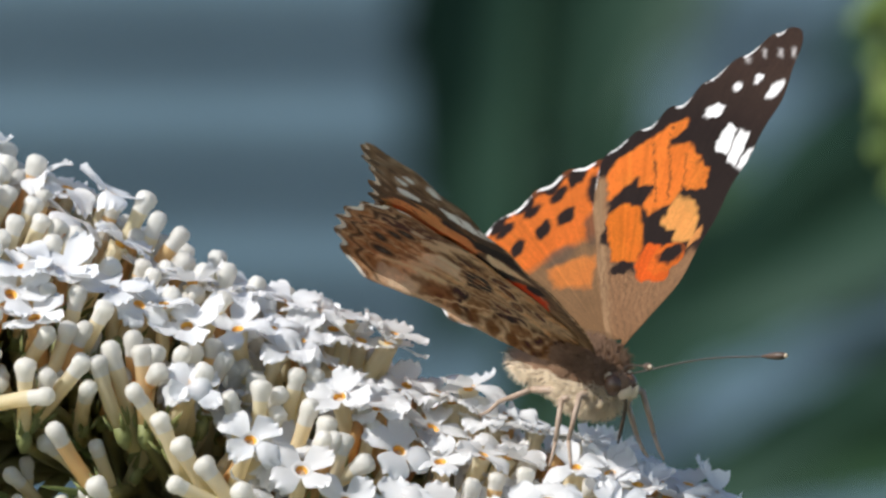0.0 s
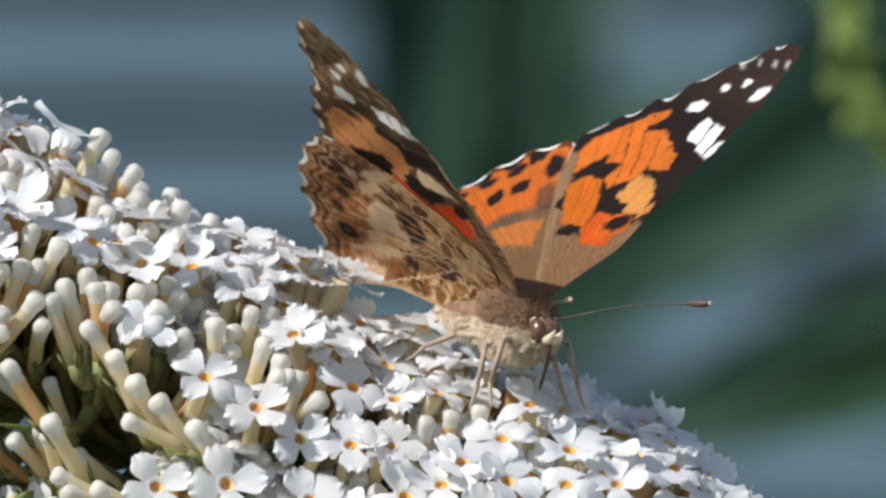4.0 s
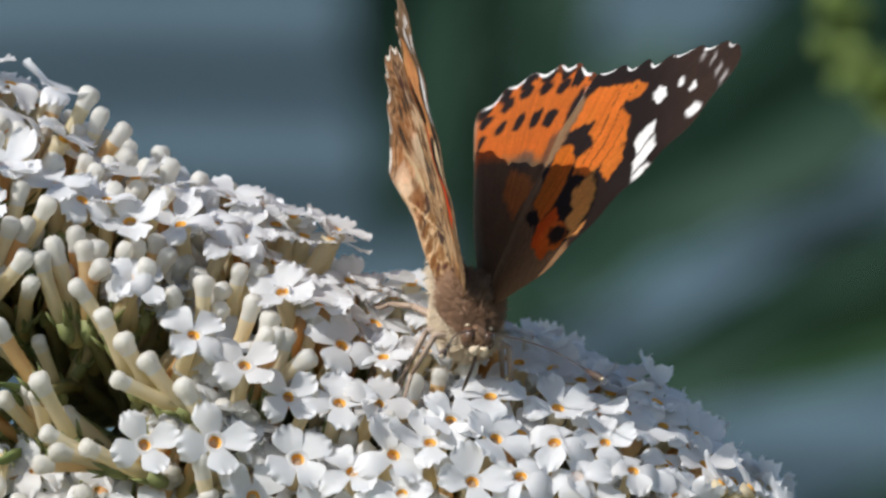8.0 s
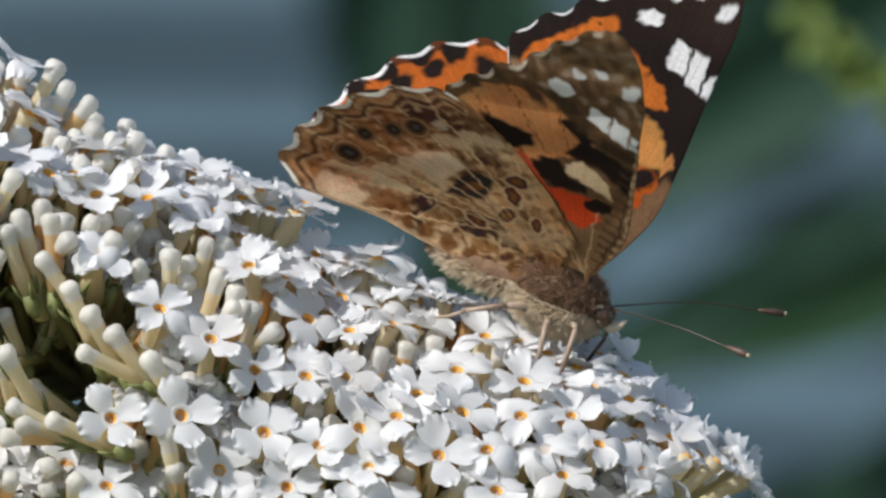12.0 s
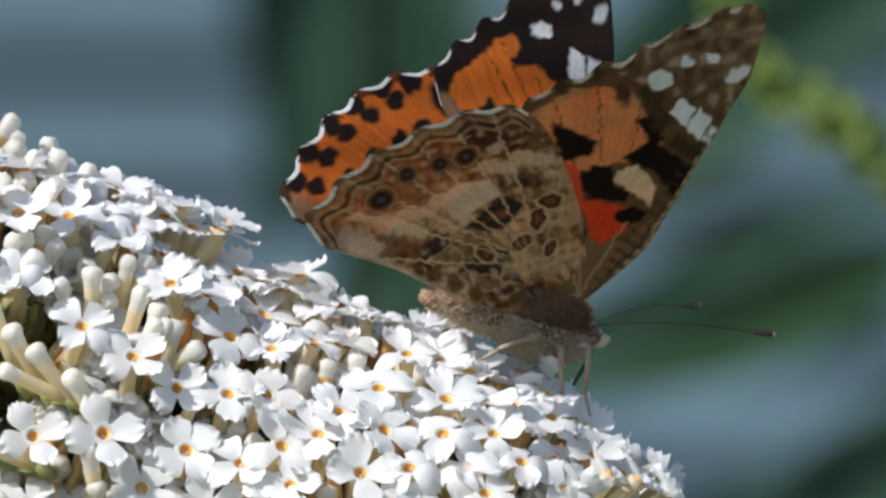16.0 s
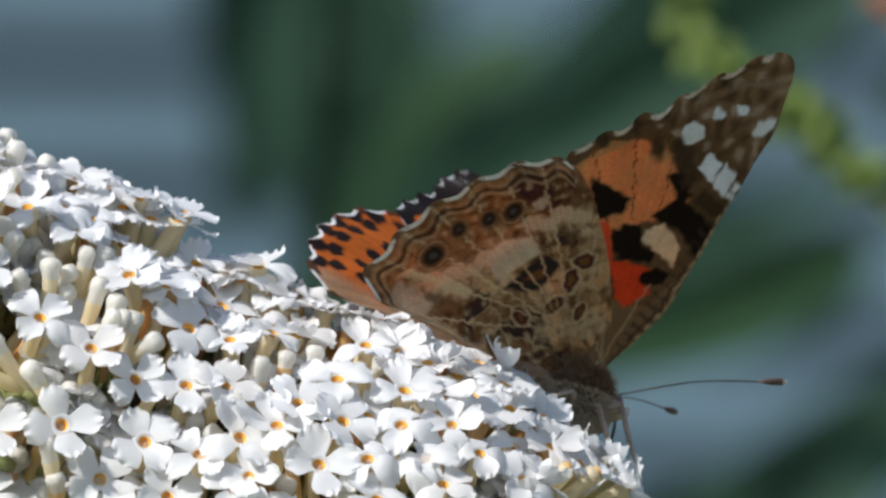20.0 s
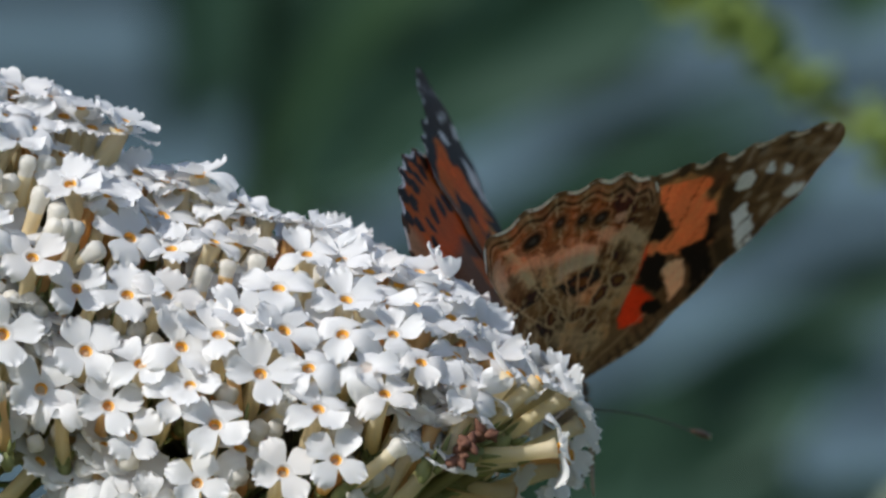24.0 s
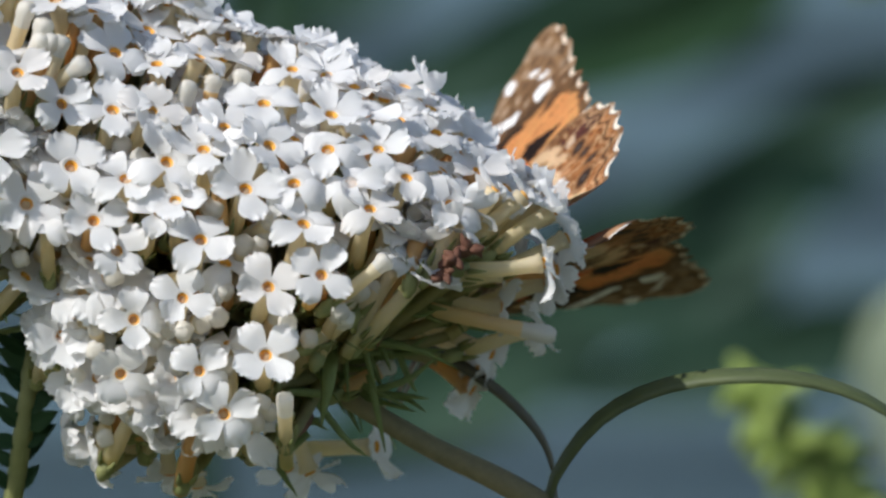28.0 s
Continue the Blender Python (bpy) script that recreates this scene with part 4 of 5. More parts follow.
def fore_upper(p, rim, phase):
    p.poly((0.045, 0.026, 0.018), (25, 14), (25, -6), (36, -6), (36, 12), soft=6, strength=0.6)
    p.poly((0.20, 0.105, 0.052), (13.4, 12.8), (14.0, 11.4), (7.2, 3.2), (7.3, -1.0), (8.5, -4.2), (11.8, -5.2), (11, -8), (-3, -8), (-3, 4), (7, 7), soft=0.5)
    p.line((0.30, 0.20, 0.11), (0.8, -3), (7, 4.4), (13, 11.9), width=0.5, soft=0.6, strength=0.5)
    hair = np.sin((p.a * 0.7 - p.b * 0.7) * 9 + 2 * np.sin(p.a + p.b)) * (p.a < 9)
    p.lay(np.clip(hair, 0, 1), (0.10, 0.055, 0.028), 0.5)
    p.lay(p.rng.uniform(-1.2, 1, len(p.a)) * (p.a < 11), (0.46, 0.27, 0.145), 0.4)
    p.poly(BLACK, (8.2, 6.5), (12.5, 8.5), (14, 6), (13, 0), (12.4, -4.2), (10.2, -4.6), (9.2, -2.5), (10, -0.6), (8.6, 0.4), soft=0.3)
    p.poly(ORANGE, (14.2, 11.4), (15.4, 11.3), (17.3, 10.0), (15.6, 7.9), (14.0, 8.7), (12.4, 9.1), grow=0.32, soft=0.3)
    p.poly(ORANGE, (17.4, 10.0), (20.5, 8.1), (19.3, 7.0), (14.5, 1.6), (12.9, 3.0), (13.4, 3.9), (15.1, 4.1), (15.6, 4.9), (14.9, 6.7), grow=0.32, soft=0.3)
    p.poly(ORANGE, (18.9, 5.7), (19.7, 4.1), (19.0, 2.1), (17.2, 1.5), (15.4, 1.2), (14.4, 1.5), (16.8, 4.1), grow=0.32, soft=0.3)
    p.poly(ORANGE, (20.6, 8.0), (21.6, 7.0), (21.2, 6.4), (20.2, 6.7), (19.6, 7.0), grow=0.32, soft=0.3)
    p.poly(ORANGE, (18.8, 1.3), (18.3, -0.2), (17.2, -1.2), (16.4, 0.5), (17.0, 1.2), grow=0.32, soft=0.3)
    p.poly((0.74, 0.19, 0.022), (10.8, 7.2), (12.1, 6.5), (12.5, 4.6), (9.8, 1.3), (8.5, 0.6), (7.8, 3.0), (9.1, 5.1), grow=0.4, soft=0.35)
    p.poly((0.78, 0.36, 0.10), (12.8, 0.4), (14.9, 0.6), (15.2, -1.2), (14.3, -2.8), (12.5, -4.1), (11.9, -2.5), (12.5, -1.4), grow=0.4, soft=0.35)
    p.poly((0.74, 0.13, 0.018), (8.2, -0.3), (9.9, 0.1), (10.5, -1.0), (9.4, -1.4), (9.2, -3.8), (8.3, -4.1), (7.3, -1.6), grow=0.4, soft=0.3)
    p.poly((0.72, 0.30, 0.09), (12.2, -4.2), (13.9, -4.2), (13.1, -5.1), (11.4, -4.5))
    p.spot(BLACK, 7.2, 1.4, 1.3, 0.6, -60)
    p.spot((0.74, 0.16, 0.022), 9.9, -3.0, 1.5, 2.0, 40)
    p.spot(BLACK, 10.4, -3.2, 0.95, 1.5, 40, soft=0.3)
    p.spot(BLACK, 11.4, -0.9, 1.3, 0.7, -45)
    for pts in (((14, 3), (19.6, 10)), ((14.6, 1.7), (20.5, 8)), ((16, 1), (19, 3.6))):
        p.line((0.06, 0.02, 0.01), *pts, width=0.08)
    p.poly(WHITE, (21.2, 1.0), (23.3, 1.1), (23.1, -0.2), (20.8, -1.2), (20.6, 0.3), grow=0.1)
    p.poly(WHITE, (20.4, -1.5), (23.2, -0.6), (23.2, -2.0), (20.2, -2.9), grow=0.1)
    p.poly(WHITE, (20.0, -3.2), (21.9, -2.9), (22.3, -3.6), (20.0, -4.1))
    for pts in (((20.4, -1.35), (23.4, -0.4)), ((20.0, -3.05), (22.6, -2.5))):
        p.line(BLACK, *pts, width=0.1)
    p.spot(WHITE, 23.6, 4.3, 0.75, 1.1, 30)
    p.spot(WHITE, 26.5, 3.5, 0.42, 0.5)
    p.spot(WHITE, 28.0, 1.8, 0.45, 0.55)
    p.spot(WHITE, 27.8, -1.0, 1.1, 0.62, -20)
    for x, y in ((30.4, 3.6), (31.0, 1.7), (31.6, 0.1), (29.2, 5.0)):
        p.spot((0.55, 0.52, 0.5), x, y, 0.18, 0.65, -25, soft=0.25, strength=0.65)
    p.lay((rim - 0.988) / 0.005, (0.84, 0.82, 0.80), 1.0 * (phase + 0.35 * np.sin(9.7 * p.a + 4.1 * p.b) + 0.25 * np.sin(23.0 * p.b - 7.0 * p.a) > 0.15))


def fore_under(p, rim, phase):
    p.poly((0.27, 0.185, 0.11), (24, 14), (25, -6), (36, -6), (36, 12), soft=5)
    mottle = np.sin(p.a * 1.7 + 1.5 * np.sin(p.b * 1.3)) * np.sin(p.b * 1.9 + np.sin(p.a * 1.4))
    p.lay((1.6 * mottle - 0.25) * (p.a > 21), (0.10, 0.06, 0.035), 0.75)
    p.lay((-1.6 * mottle - 0.5) * (p.a > 22), (0.62, 0.54, 0.46), 0.6)
    p.poly((0.25, 0.165, 0.09), (12, 14), (7, 2.5), (6.8, -1), (8, -4.2), (12, -5), (11, -8), (-3, -8), (-3, 4), (7, 9), soft=0.6)
    p.poly((0.98, 0.50, 0.22), (13.9, 12.4), (18.4, 10.6), (21.0, 6.3), (19.4, 2.8), (17.8, 0.0), (15.7, 0.6), (13.6, 2.7), (11.2, 5.0), grow=0.2, soft=0.35)
    p.spot((0.10, 0.06, 0.035), 20.4, 6.4, 1.6, 0.8, 50, soft=0.6)
    for pts in (((12, 5), (17, 12)), ((13.5, 3), (20, 9)), ((15, 1.2), (20, 4))):
        p.line((0.30, 0.11, 0.04), *pts, width=0.07)
    p.poly(BLACK, (14.6, 10.0), (15.2, 5.0), (13.7, 4.6), (12.0, 6.4), soft=0.4, grow=0.12)
    p.poly(BLACK, (11.8, 4.2), (13.8, 2.3), (12.2, 0.6), (12.4, -1.0), (11.4, -1.3), (10.3, 1.0), (10.4, 2.7), soft=0.4, grow=0.12)
    p.poly(BLACK, (15.0, 1.7), (17.8, 0.6), (17.2, -4.7), (14.2, -4.8), (15.3, -1.8), soft=0.4, grow=0.12)
    p.poly(BLACK, (18.8, 3.4), (20.0, 2.6), (18.6, -0.2), (17.0, 0.2), soft=0.4)
    p.poly((0.84, 0.17, 0.07), (12.0, 6.6), (12.2, 4.8), (9.0, 1.3), (8.3, 1.8), soft=0.25)
    p.poly((0.98, 0.82, 0.60), (13.7, 1.3), (15.0, 0.0), (14.2, -2.7), (12.3, -3.8), (12.6, -1.2), (12.7, 0.8), soft=0.25)
    p.poly((0.84, 0.12, 0.035), (9.8, 2.0), (10.2, 0.8), (11.0, -1.9), (9.0, -3.6), (6.8, -2.3), (7.0, -0.8), soft=0.3)
    p.spot(BLACK, 10.5, -2.8, 0.85, 1.45, 35)
    p.spot(BLACK, 6.6, 0.2, 0.6, 1.0)
    p.poly((0.06, 0.04, 0.025), (18.5, 1.2), (21.5, 5.5), (22.4, 4.6), (20.2, 0.2), soft=0.7, strength=0.8)
    p.poly((0.05, 0.035, 0.02), (18, -0.5), (19.6, -0.5), (19.5, -4.2), (17.8, -4.6), soft=0.6, strength=0.8)
    p.poly(PALE, (20.8, 1.2), (22.6, 1.2), (22.3, -0.3), (20.5, -0.9), grow=0.1)
    p.poly(PALE, (20.3, -1.2), (22.5, -0.9), (22.2, -2.4), (20.1, -2.8), grow=0.1)
    p.poly(PALE, (20.0, -3.1), (21.7, -2.8), (21.8, -3.6), (20.0, -3.9))
    p.spot(PALE, 23.1, 4.4, 1.1, 1.2)
    p.spot(PALE, 25.9, 3.5, 0.6)
    p.spot(PALE, 27.4, 1.7, 0.6)
    p.spot(PALE, 27.2, -1.3, 1.3, 0.7, -20, strength=0.85)
    p.line((0.36, 0.30, 0.24), (31.5, -0.5), (30, 2.5), (28.3, 4.6), width=0.35, soft=0.5, strength=0.6)
    for x, y in ((28.8, 5.6), (26.2, 7.1), (23.4, 8.6), (20.9, 10.3), (18.2, 12.0)):
        p.spot((0.05, 0.035, 0.025), x, y, 0.6, 1.1, -30, soft=0.5, strength=0.8)
    p.line((0.62, 0.48, 0.32), (1.4, -5.5), (8.5, -6.1), (13, -5.4), (20, -4.0), width=0.22, strength=0.8)
    p.line((0.08, 0.05, 0.03), (1.4, -4.9), (8.5, -5.5), (13, -4.9), width=0.14, strength=0.8)
    for ex, ey in ((8.4, 1.2), (9.6, -3.0), (10.4, 7.4)):
        p.line((0.55, 0.42, 0.27), (1.6, -4.2), (ex, ey), width=0.12, strength=0.7)
    ticks = np.sin(p.a * 5.5) * (p.b < -4.6 + 0.08 * p.a)
    p.lay(2.0 * ticks - 0.8, (0.07, 0.045, 0.03), 0.7)
    p.lay((rim - 0.976) / 0.005, (0.82, 0.79, 0.74), 1.0 * (phase + 0.35 * np.sin(9.7 * p.a + 4.1 * p.b) + 0.25 * np.sin(23.0 * p.b - 7.0 * p.a) > -0.1))


def hind_upper(p, rim, phase):
    p.poly((0.17, 0.095, 0.045), (13, 9), (9, 8), (6, 11), (1.5, 14), (-2, 16.5), (-5, 15), (-9, 8), (0, -6), (9, 1), soft=1.2)
    p.poly((0.68, 0.22, 0.05), (6.0, 8.4), (7.0, 6.2), (4.4, 4.2), (2.6, 8.5), (3.6, 11), soft=0.7, strength=0.85)
    p.lay((-2.6 - p.a) / 1.6, (0.46, 0.33, 0.21), 0.85)
    p.spot((0.09, 0.06, 0.04), 5.2, 11.0, 1.8, 1.1, 130, soft=0.7, strength=0.8)
    p.spot((0.07, 0.045, 0.03), 9.0, 9.3, 2.2, 1.2, 60, soft=0.6, strength=0.85)
    p.spot(BLACK, 11.8, 13.2, 2.0, 1.0, 60, soft=0.4)
    for x, y, r in ((8.4, 14.0, 0.95), (6.2, 15.6, 0.85), (3.6, 17.4, 0.85), (0.8, 18.6, 0.7), (-2.0, 18.8, 0.7)):
        p.spot(BLACK, x, y, 1.15 * r, soft=0.3)
    for x, y in ((9.6, 17.4), (7.0, 19.2), (4.3, 20.6), (1.3, 21.4), (-1.8, 21.4)):
        p.spot(BLACK, x, y, 0.8, 1.15, 60, soft=0.3)
    for x, y in ((12.0, 16.8), (10.0, 19.3), (7.2, 21.0), (4.2, 22.4), (1.0, 23.2), (-2.2, 23.4)):
        p.spot(BLACK, x, y, 1.15, 1.2, 30, soft=0.3)
    p.lay((rim - 0.955) / 0.01, BLACK, 0.85 * (phase < 0.2))
    p.lay((rim - 0.981) / 0.005, (0.84, 0.82, 0.80), 1.0 * (phase + 0.35 * np.sin(9.7 * p.a + 4.1 * p.b) + 0.25 * np.sin(23.0 * p.b - 7.0 * p.a) > -0.3))


def hind_under(p, rim, phase):
    depth = np.hypot(p.a - 1.5, p.b + 3.5)
    base, cream, dark = (0.40, 0.265, 0.145), (0.80, 0.66, 0.46), (0.125, 0.068, 0.032)
    cloud = sum(np.sin(p.a * p.rng.uniform(0.4, 1.1) + p.b * p.rng.uniform(-1.1, 1.1) + p.rng.uniform(0, 6)) for _ in range(8)) / 2.8
    speck = sum(np.sin(p.a * p.rng.uniform(2.5, 5.5) + p.b * p.rng.uniform(-5.5, 5.5) + p.rng.uniform(0, 6)) for _ in range(9)) / 3.0
    # rows of cells between the veins, pale-edged, out to the middle of the wing
    p.cells(base, cream, (16.6 - depth) / 1.2)
    p.lay(1.2 * cloud - 0.1, (0.17, 0.10, 0.05), 0.6 * np.clip((17 - depth) / 3, 0, 1))
    p.lay(-1.3 * cloud - 0.2, (0.74, 0.60, 0.42), 0.55 * np.clip((17 - depth) / 3, 0, 1))
    # warm outer field, smoky towards the front edge
    p.poly((0.42, 0.225, 0.105), (-4.5, 20), (2, 16.6), (5, 14.6), (8, 11.6), (11.5, 10.5), (13.5, 14.5), (10, 19.5), (4, 23), (-4.5, 24), soft=1.0, strength=0.85)
    p.lay(1.3 * cloud - 0.1, (0.20, 0.12, 0.06), 0.6 * np.clip((depth - 15) / 3, 0, 1))
    p.poly((0.17, 0.105, 0.055), (9.2, 12.0), (12.6, 8.0), (14.6, 14.2), (11.4, 18.6), (9.6, 17.0), soft=1.2, strength=0.7)
    p.lay(speck - 0.3, (0.13, 0.075, 0.04), 0.5)
    p.lay(-speck - 0.45, (0.80, 0.66, 0.48), 0.4)
    # pale zigzag band, its large pinkish patch, and the dark blotch inside it
    for pts in (((-4.5, 17.0), (-1.5, 15.4), (0.5, 16.0), (2.0, 14.0), (3.6, 14.2)), ((8.2, 12.6), (9.4, 10.4), (10.6, 10.8), (11.6, 8.0))):
        p.line((0.74, 0.62, 0.46), *pts, width=0.65, soft=0.4, strength=0.85)
    p.poly((0.84, 0.66, 0.52), (3.0, 13.9), (5.2, 14.0), (7.4, 11.4), (6.6, 9.2), (5.0, 10.2), (2.4, 10.4), soft=0.35)
    p.poly(dark, (2.2, 9.8), (4.6, 9.7), (6.6, 8.6), (7.0, 6.9), (4.8, 6.4), (3.0, 7.4), soft=0.45, strength=0.95)
    p.spot((0.33, 0.20, 0.10), 4.7, 8.1, 1.2, 0.55, -35, soft=0.35, strength=0.7)
    p.poly(dark, (7.8, 9.4), (9.4, 9.6), (10.2, 7.6), (8.8, 6.4), soft=0.6, strength=0.75)
    for x, y, rx, ry, t in ((6.2, 4.6, 1.15, 0.75, 40), (3.6, 4.2, 1.1, 0.7, -20), (8.4, 4.9, 0.9, 1.05, 20), (1.0, 6.4, 1.3, 0.7, 70), (4.4, 1.6, 0.85, 0.6, 20)):
        p.spot((0.78, 0.65, 0.46), x, y, rx + 0.2, ry + 0.18, t + 8, strength=0.8)
        p.spot((0.20, 0.115, 0.055), x, y, rx, ry, t, soft=0.25)
        p.spot((0.36, 0.22, 0.11), x, y, rx * 0.5, ry * 0.45, t, soft=0.3, strength=0.6)
    # brown blocks and a cream hem along the inner margin
    for x, y, rx, ry in ((-3.0, 5.2, 1.1, 0.7), (-3.3, 7.4, 1.2, 0.75), (-3.2, 9.6, 1.3, 0.6), (-3.3, 11.6, 1.1, 0.5), (-3.4, 13.4, 1.1, 0.55)):
        p.spot((0.24, 0.14, 0.065), x, y, rx, ry, 8, soft=0.35, strength=0.85)
    p.lay((-3.7 - p.a) / 0.8, (0.84, 0.72, 0.54), 0.75 * (p.b < 19))
    # pale stepped patches beside the tail
    p.poly((0.66, 0.56, 0.45), (-5.4, 20.6), (-2.8, 20.2), (-2.6, 17.2), (-3.4, 15.6), (-5.2, 17.0), soft=0.35, strength=0.6)
    p.poly((0.84, 0.68, 0.48), (-2.3, 20.6), (-1.5, 20.4), (0.1, 15.6), (0.4, 12.6), (-0.6, 12.4), (-1.2, 16.0), soft=0.25, strength=0.7)
    p.poly((0.24, 0.13, 0.06), (-2.4, 17.0), (-1.4, 15.6), (-0.9, 12.2), (-2.6, 11.6), (-3.4, 14.2), soft=0.5, strength=0.75)
    p.poly((0.72, 0.50, 0.34), (-1.0, 20.2), (0.0, 19.8), (0.4, 17.4), (-0.3, 16.6), soft=0.35, strength=0.7)
    # veins
    for x, y in ((13.2, 16.4), (10.5, 19.4), (7.4, 21.4), (4.2, 22.8), (1.0, 23.6), (-2.2, 23.8), (-5, 17)):
        p.line((0.80, 0.66, 0.46), (2.5, 1.5), (x * 0.45 + 1.5, y * 0.45), (x, y), width=0.12, strength=0.7 * np.clip((depth - 5) / 8, 0, 1))
    tone = p.c.mean(axis=0)
    p.c = np.clip((tone + 1.45 * (p.c - tone)) * (1.0, 0.96, 0.91), 0.03, 0.95)
    for x, y, r in ((0.9, 19.0, 1.3), (4.1, 18.6, 0.85), (6.4, 16.6, 0.85), (8.2, 15.0, 1.1)):
        p.eye(x, y, r)
    p.spot((0.68, 0.60, 0.50), 10.2, 13.2, 0.7, soft=0.3)
    # bands along the margin
    wave = 0.006 * phase
    p.lay(1.3 - np.abs(rim + wave - 0.925) / 0.011, (0.06, 0.035, 0.018), 0.8)
    p.lay(1 - np.abs(rim + wave - 0.948) / 0.016, (0.62, 0.44, 0.28), 0.5)
    p.lay(1 - np.abs(rim + wave - 0.903) / 0.014, (0.66, 0.47, 0.30), 0.6)
    p.lay((rim - 0.965) / 0.01, (0.16, 0.10, 0.055), 0.8)
    p.lay((rim - 0.976) / 0.005, (0.95, 0.95, 0.95), 1.0 * (phase + 0.35 * np.sin(9.7 * p.a + 4.1 * p.b) + 0.25 * np.sin(23.0 * p.b - 7.0 * p.a) > -0.45))


FORE_EDGE = [(0.7, -4.7), (4.4, -5.75), (8.5, -6.3), (12.9, -5.6), (17.6, -4.6), (22.3, -3.6), (26.8, -2.7), (31.0, -0.9), (33.3, 0.7), (33.8, 2.0), (33.0, 3.7),
             (31.4, 5.0), (29.7, 6.1), (27.0, 7.5), (24.2, 8.6), (22.2, 10.2), (20.2, 11.4), (18.2, 12.7), (16.5, 13.6), (14.8, 13.6), (13.1, 12.7), (10.7, 10.2), (7.2, 5.7), (3.6, 1.0), (1.0, -2.4)]
HIND_EDGE = [(5.0, -2.4), (8.6, 1.4), (12.0, 6.4), (14.2, 11.0), (14.6, 14.6), (13.1, 17.1), (11.6, 18.9), (9.9, 20.3), (8.0, 21.5), (5.8, 22.6), (4.0, 23.4), (2.0, 23.9),
             (0.0, 24.3), (-2.2, 24.5), (-4.4, 24.2), (-5.5, 22.7), (-5.6, 20.4), (-5.1, 17.4), (-4.5, 13.6), (-4.4, 10.0), (-3.8, 5.4), (-2.6, 0.6), (-0.7, -3.0)]


def wing_mesh(name, edge, hub, upper, under, ground_up, ground_under, seed, side, scallop, rows=225, cols=250):
    """A two-sided wing blade: rays from the hub to a scalloped edge, cambered, the two sheets meeting at the rim."""
    pts = np.array([(*p, 0) for p in edge])
    smooth = np.array(curve_points([Vector(p) for p in pts], 900))[:, :2] - np.array(hub)
    ang = np.unwrap(np.arctan2(smooth[:, 1], smooth[:, 0]))
    order = np.maximum.accumulate(ang)
    keep = np.r_[True, np.diff(order) > 1e-6]
    ang, smooth = ang[keep], smooth[keep]
    length = np.r_[0, np.cumsum(np.hypot(*np.diff(smooth, axis=0).T))]
    where = np.linspace(0, length[-1], cols + 1)
    ex, ey = np.interp(where, length, smooth[:, 0]), np.interp(where, length, smooth[:, 1])
    lo, hi, count = scallop
    u = np.clip((where / length[-1] - lo) / (hi - lo), 0, 1)
    amount = np.where((u > 0) & (u < 1), np.sin(np.pi * u) ** 0.3, 0)
    wave = np.cos(u * count * 2 * np.pi)
    trim = 1 - 0.016 * amount * (wave + 1) * 0.9
    ex, ey = ex * trim, ey * trim
    t = np.linspace(0, 1, rows + 1) ** 0.85
    A = (hub[0] + np.outer(t, ex)).ravel()
    B = (hub[1] + np.outer(t, ey)).ravel()
    rim = np.repeat(t, cols + 1) * np.tile((u > 0) & (u < 1), rows + 1)
    phase = np.tile(wave, rows + 1)
    col_edge = np.abs(np.tile(np.linspace(-1, 1, cols + 1), rows + 1))
    closing = (1 - np.repeat(t, cols + 1) ** 30) * (1 - col_edge ** 60)
    camber = 0.5 * (1 - ((A - 12) / 22) ** 2) - 0.0025 * (B - 4) ** 2 + 0.12 * np.sin(A * 0.9 + 0.5 * B) * np.clip(np.hypot(A, B) / 20, 0, 1)
    x = A * math.cos(APEX) - B * math.sin(APEX)
    y = A * math.sin(APEX) + B * math.cos(APEX)
    fold = 0.5 * (np.sqrt((y - 0.6) ** 2 + 1.0) - (y - 0.6))
    camber = camber - 0.5 * fold * (A < 8)
    y = y + 0.28 * fold * (A < 8)
    n = len(A)
    co = np.empty((2 * n, 3))
    co[:n] = np.c_[x, y * side, camber + 0.06 * closing]
    co[n:] = np.c_[x, y * side, camber - 0.06 * closing]
    i, k = np.meshgrid(np.arange(rows), np.arange(cols), indexing="ij")
    a = (i * (cols + 1) + k).ravel()
    q = np.c_[a, a + cols + 1, a + cols + 2, a + 1]
    top, low = (q, q[:, ::-1] + n) if side > 0 else (q[:, ::-1], q + n)
    faces = np.vstack([top, low])
    me = bpy.data.meshes.new(name)
    me.vertices.add(2 * n)
    me.vertices.foreach_set("co", (co * MM).ravel())
    me.loops.add(faces.size)
    me.loops.foreach_set("vertex_index", faces.ravel().astype(np.int32))
    me.polygons.add(len(faces))
    me.polygons.foreach_set("loop_start", np.arange(0, faces.size, 4, dtype=np.int32))
    me.polygons.foreach_set("use_smooth", np.ones(len(faces), bool))
    me.update(calc_edges=True)
    colours = np.ones((2 * n, 4))
    for start, paint, ground in ((0, upper, ground_up), (n, under, ground_under)):
        p = Pattern(A, B, ground, seed + start % 7)
        paint(p, rim, phase)
        streak = np.tile(p.rng.normal(1, 0.07, cols + 1), rows + 1) * p.rng.normal(1, 0.06, n)
        warm = (0.96, 0.82, 0.70) if start else (1.0, 1.0, 1.0)
        colours[start:start + n, :3] = np.clip(p.c * streak[:, None] * np.array(warm), 0.004, 0.85)
    layer = me.color_attributes.new("pattern", "FLOAT_COLOR", "POINT")
    layer.data.foreach_set("color", colours.astype(np.float32).ravel())
    me.materials.append(WING)
    return me


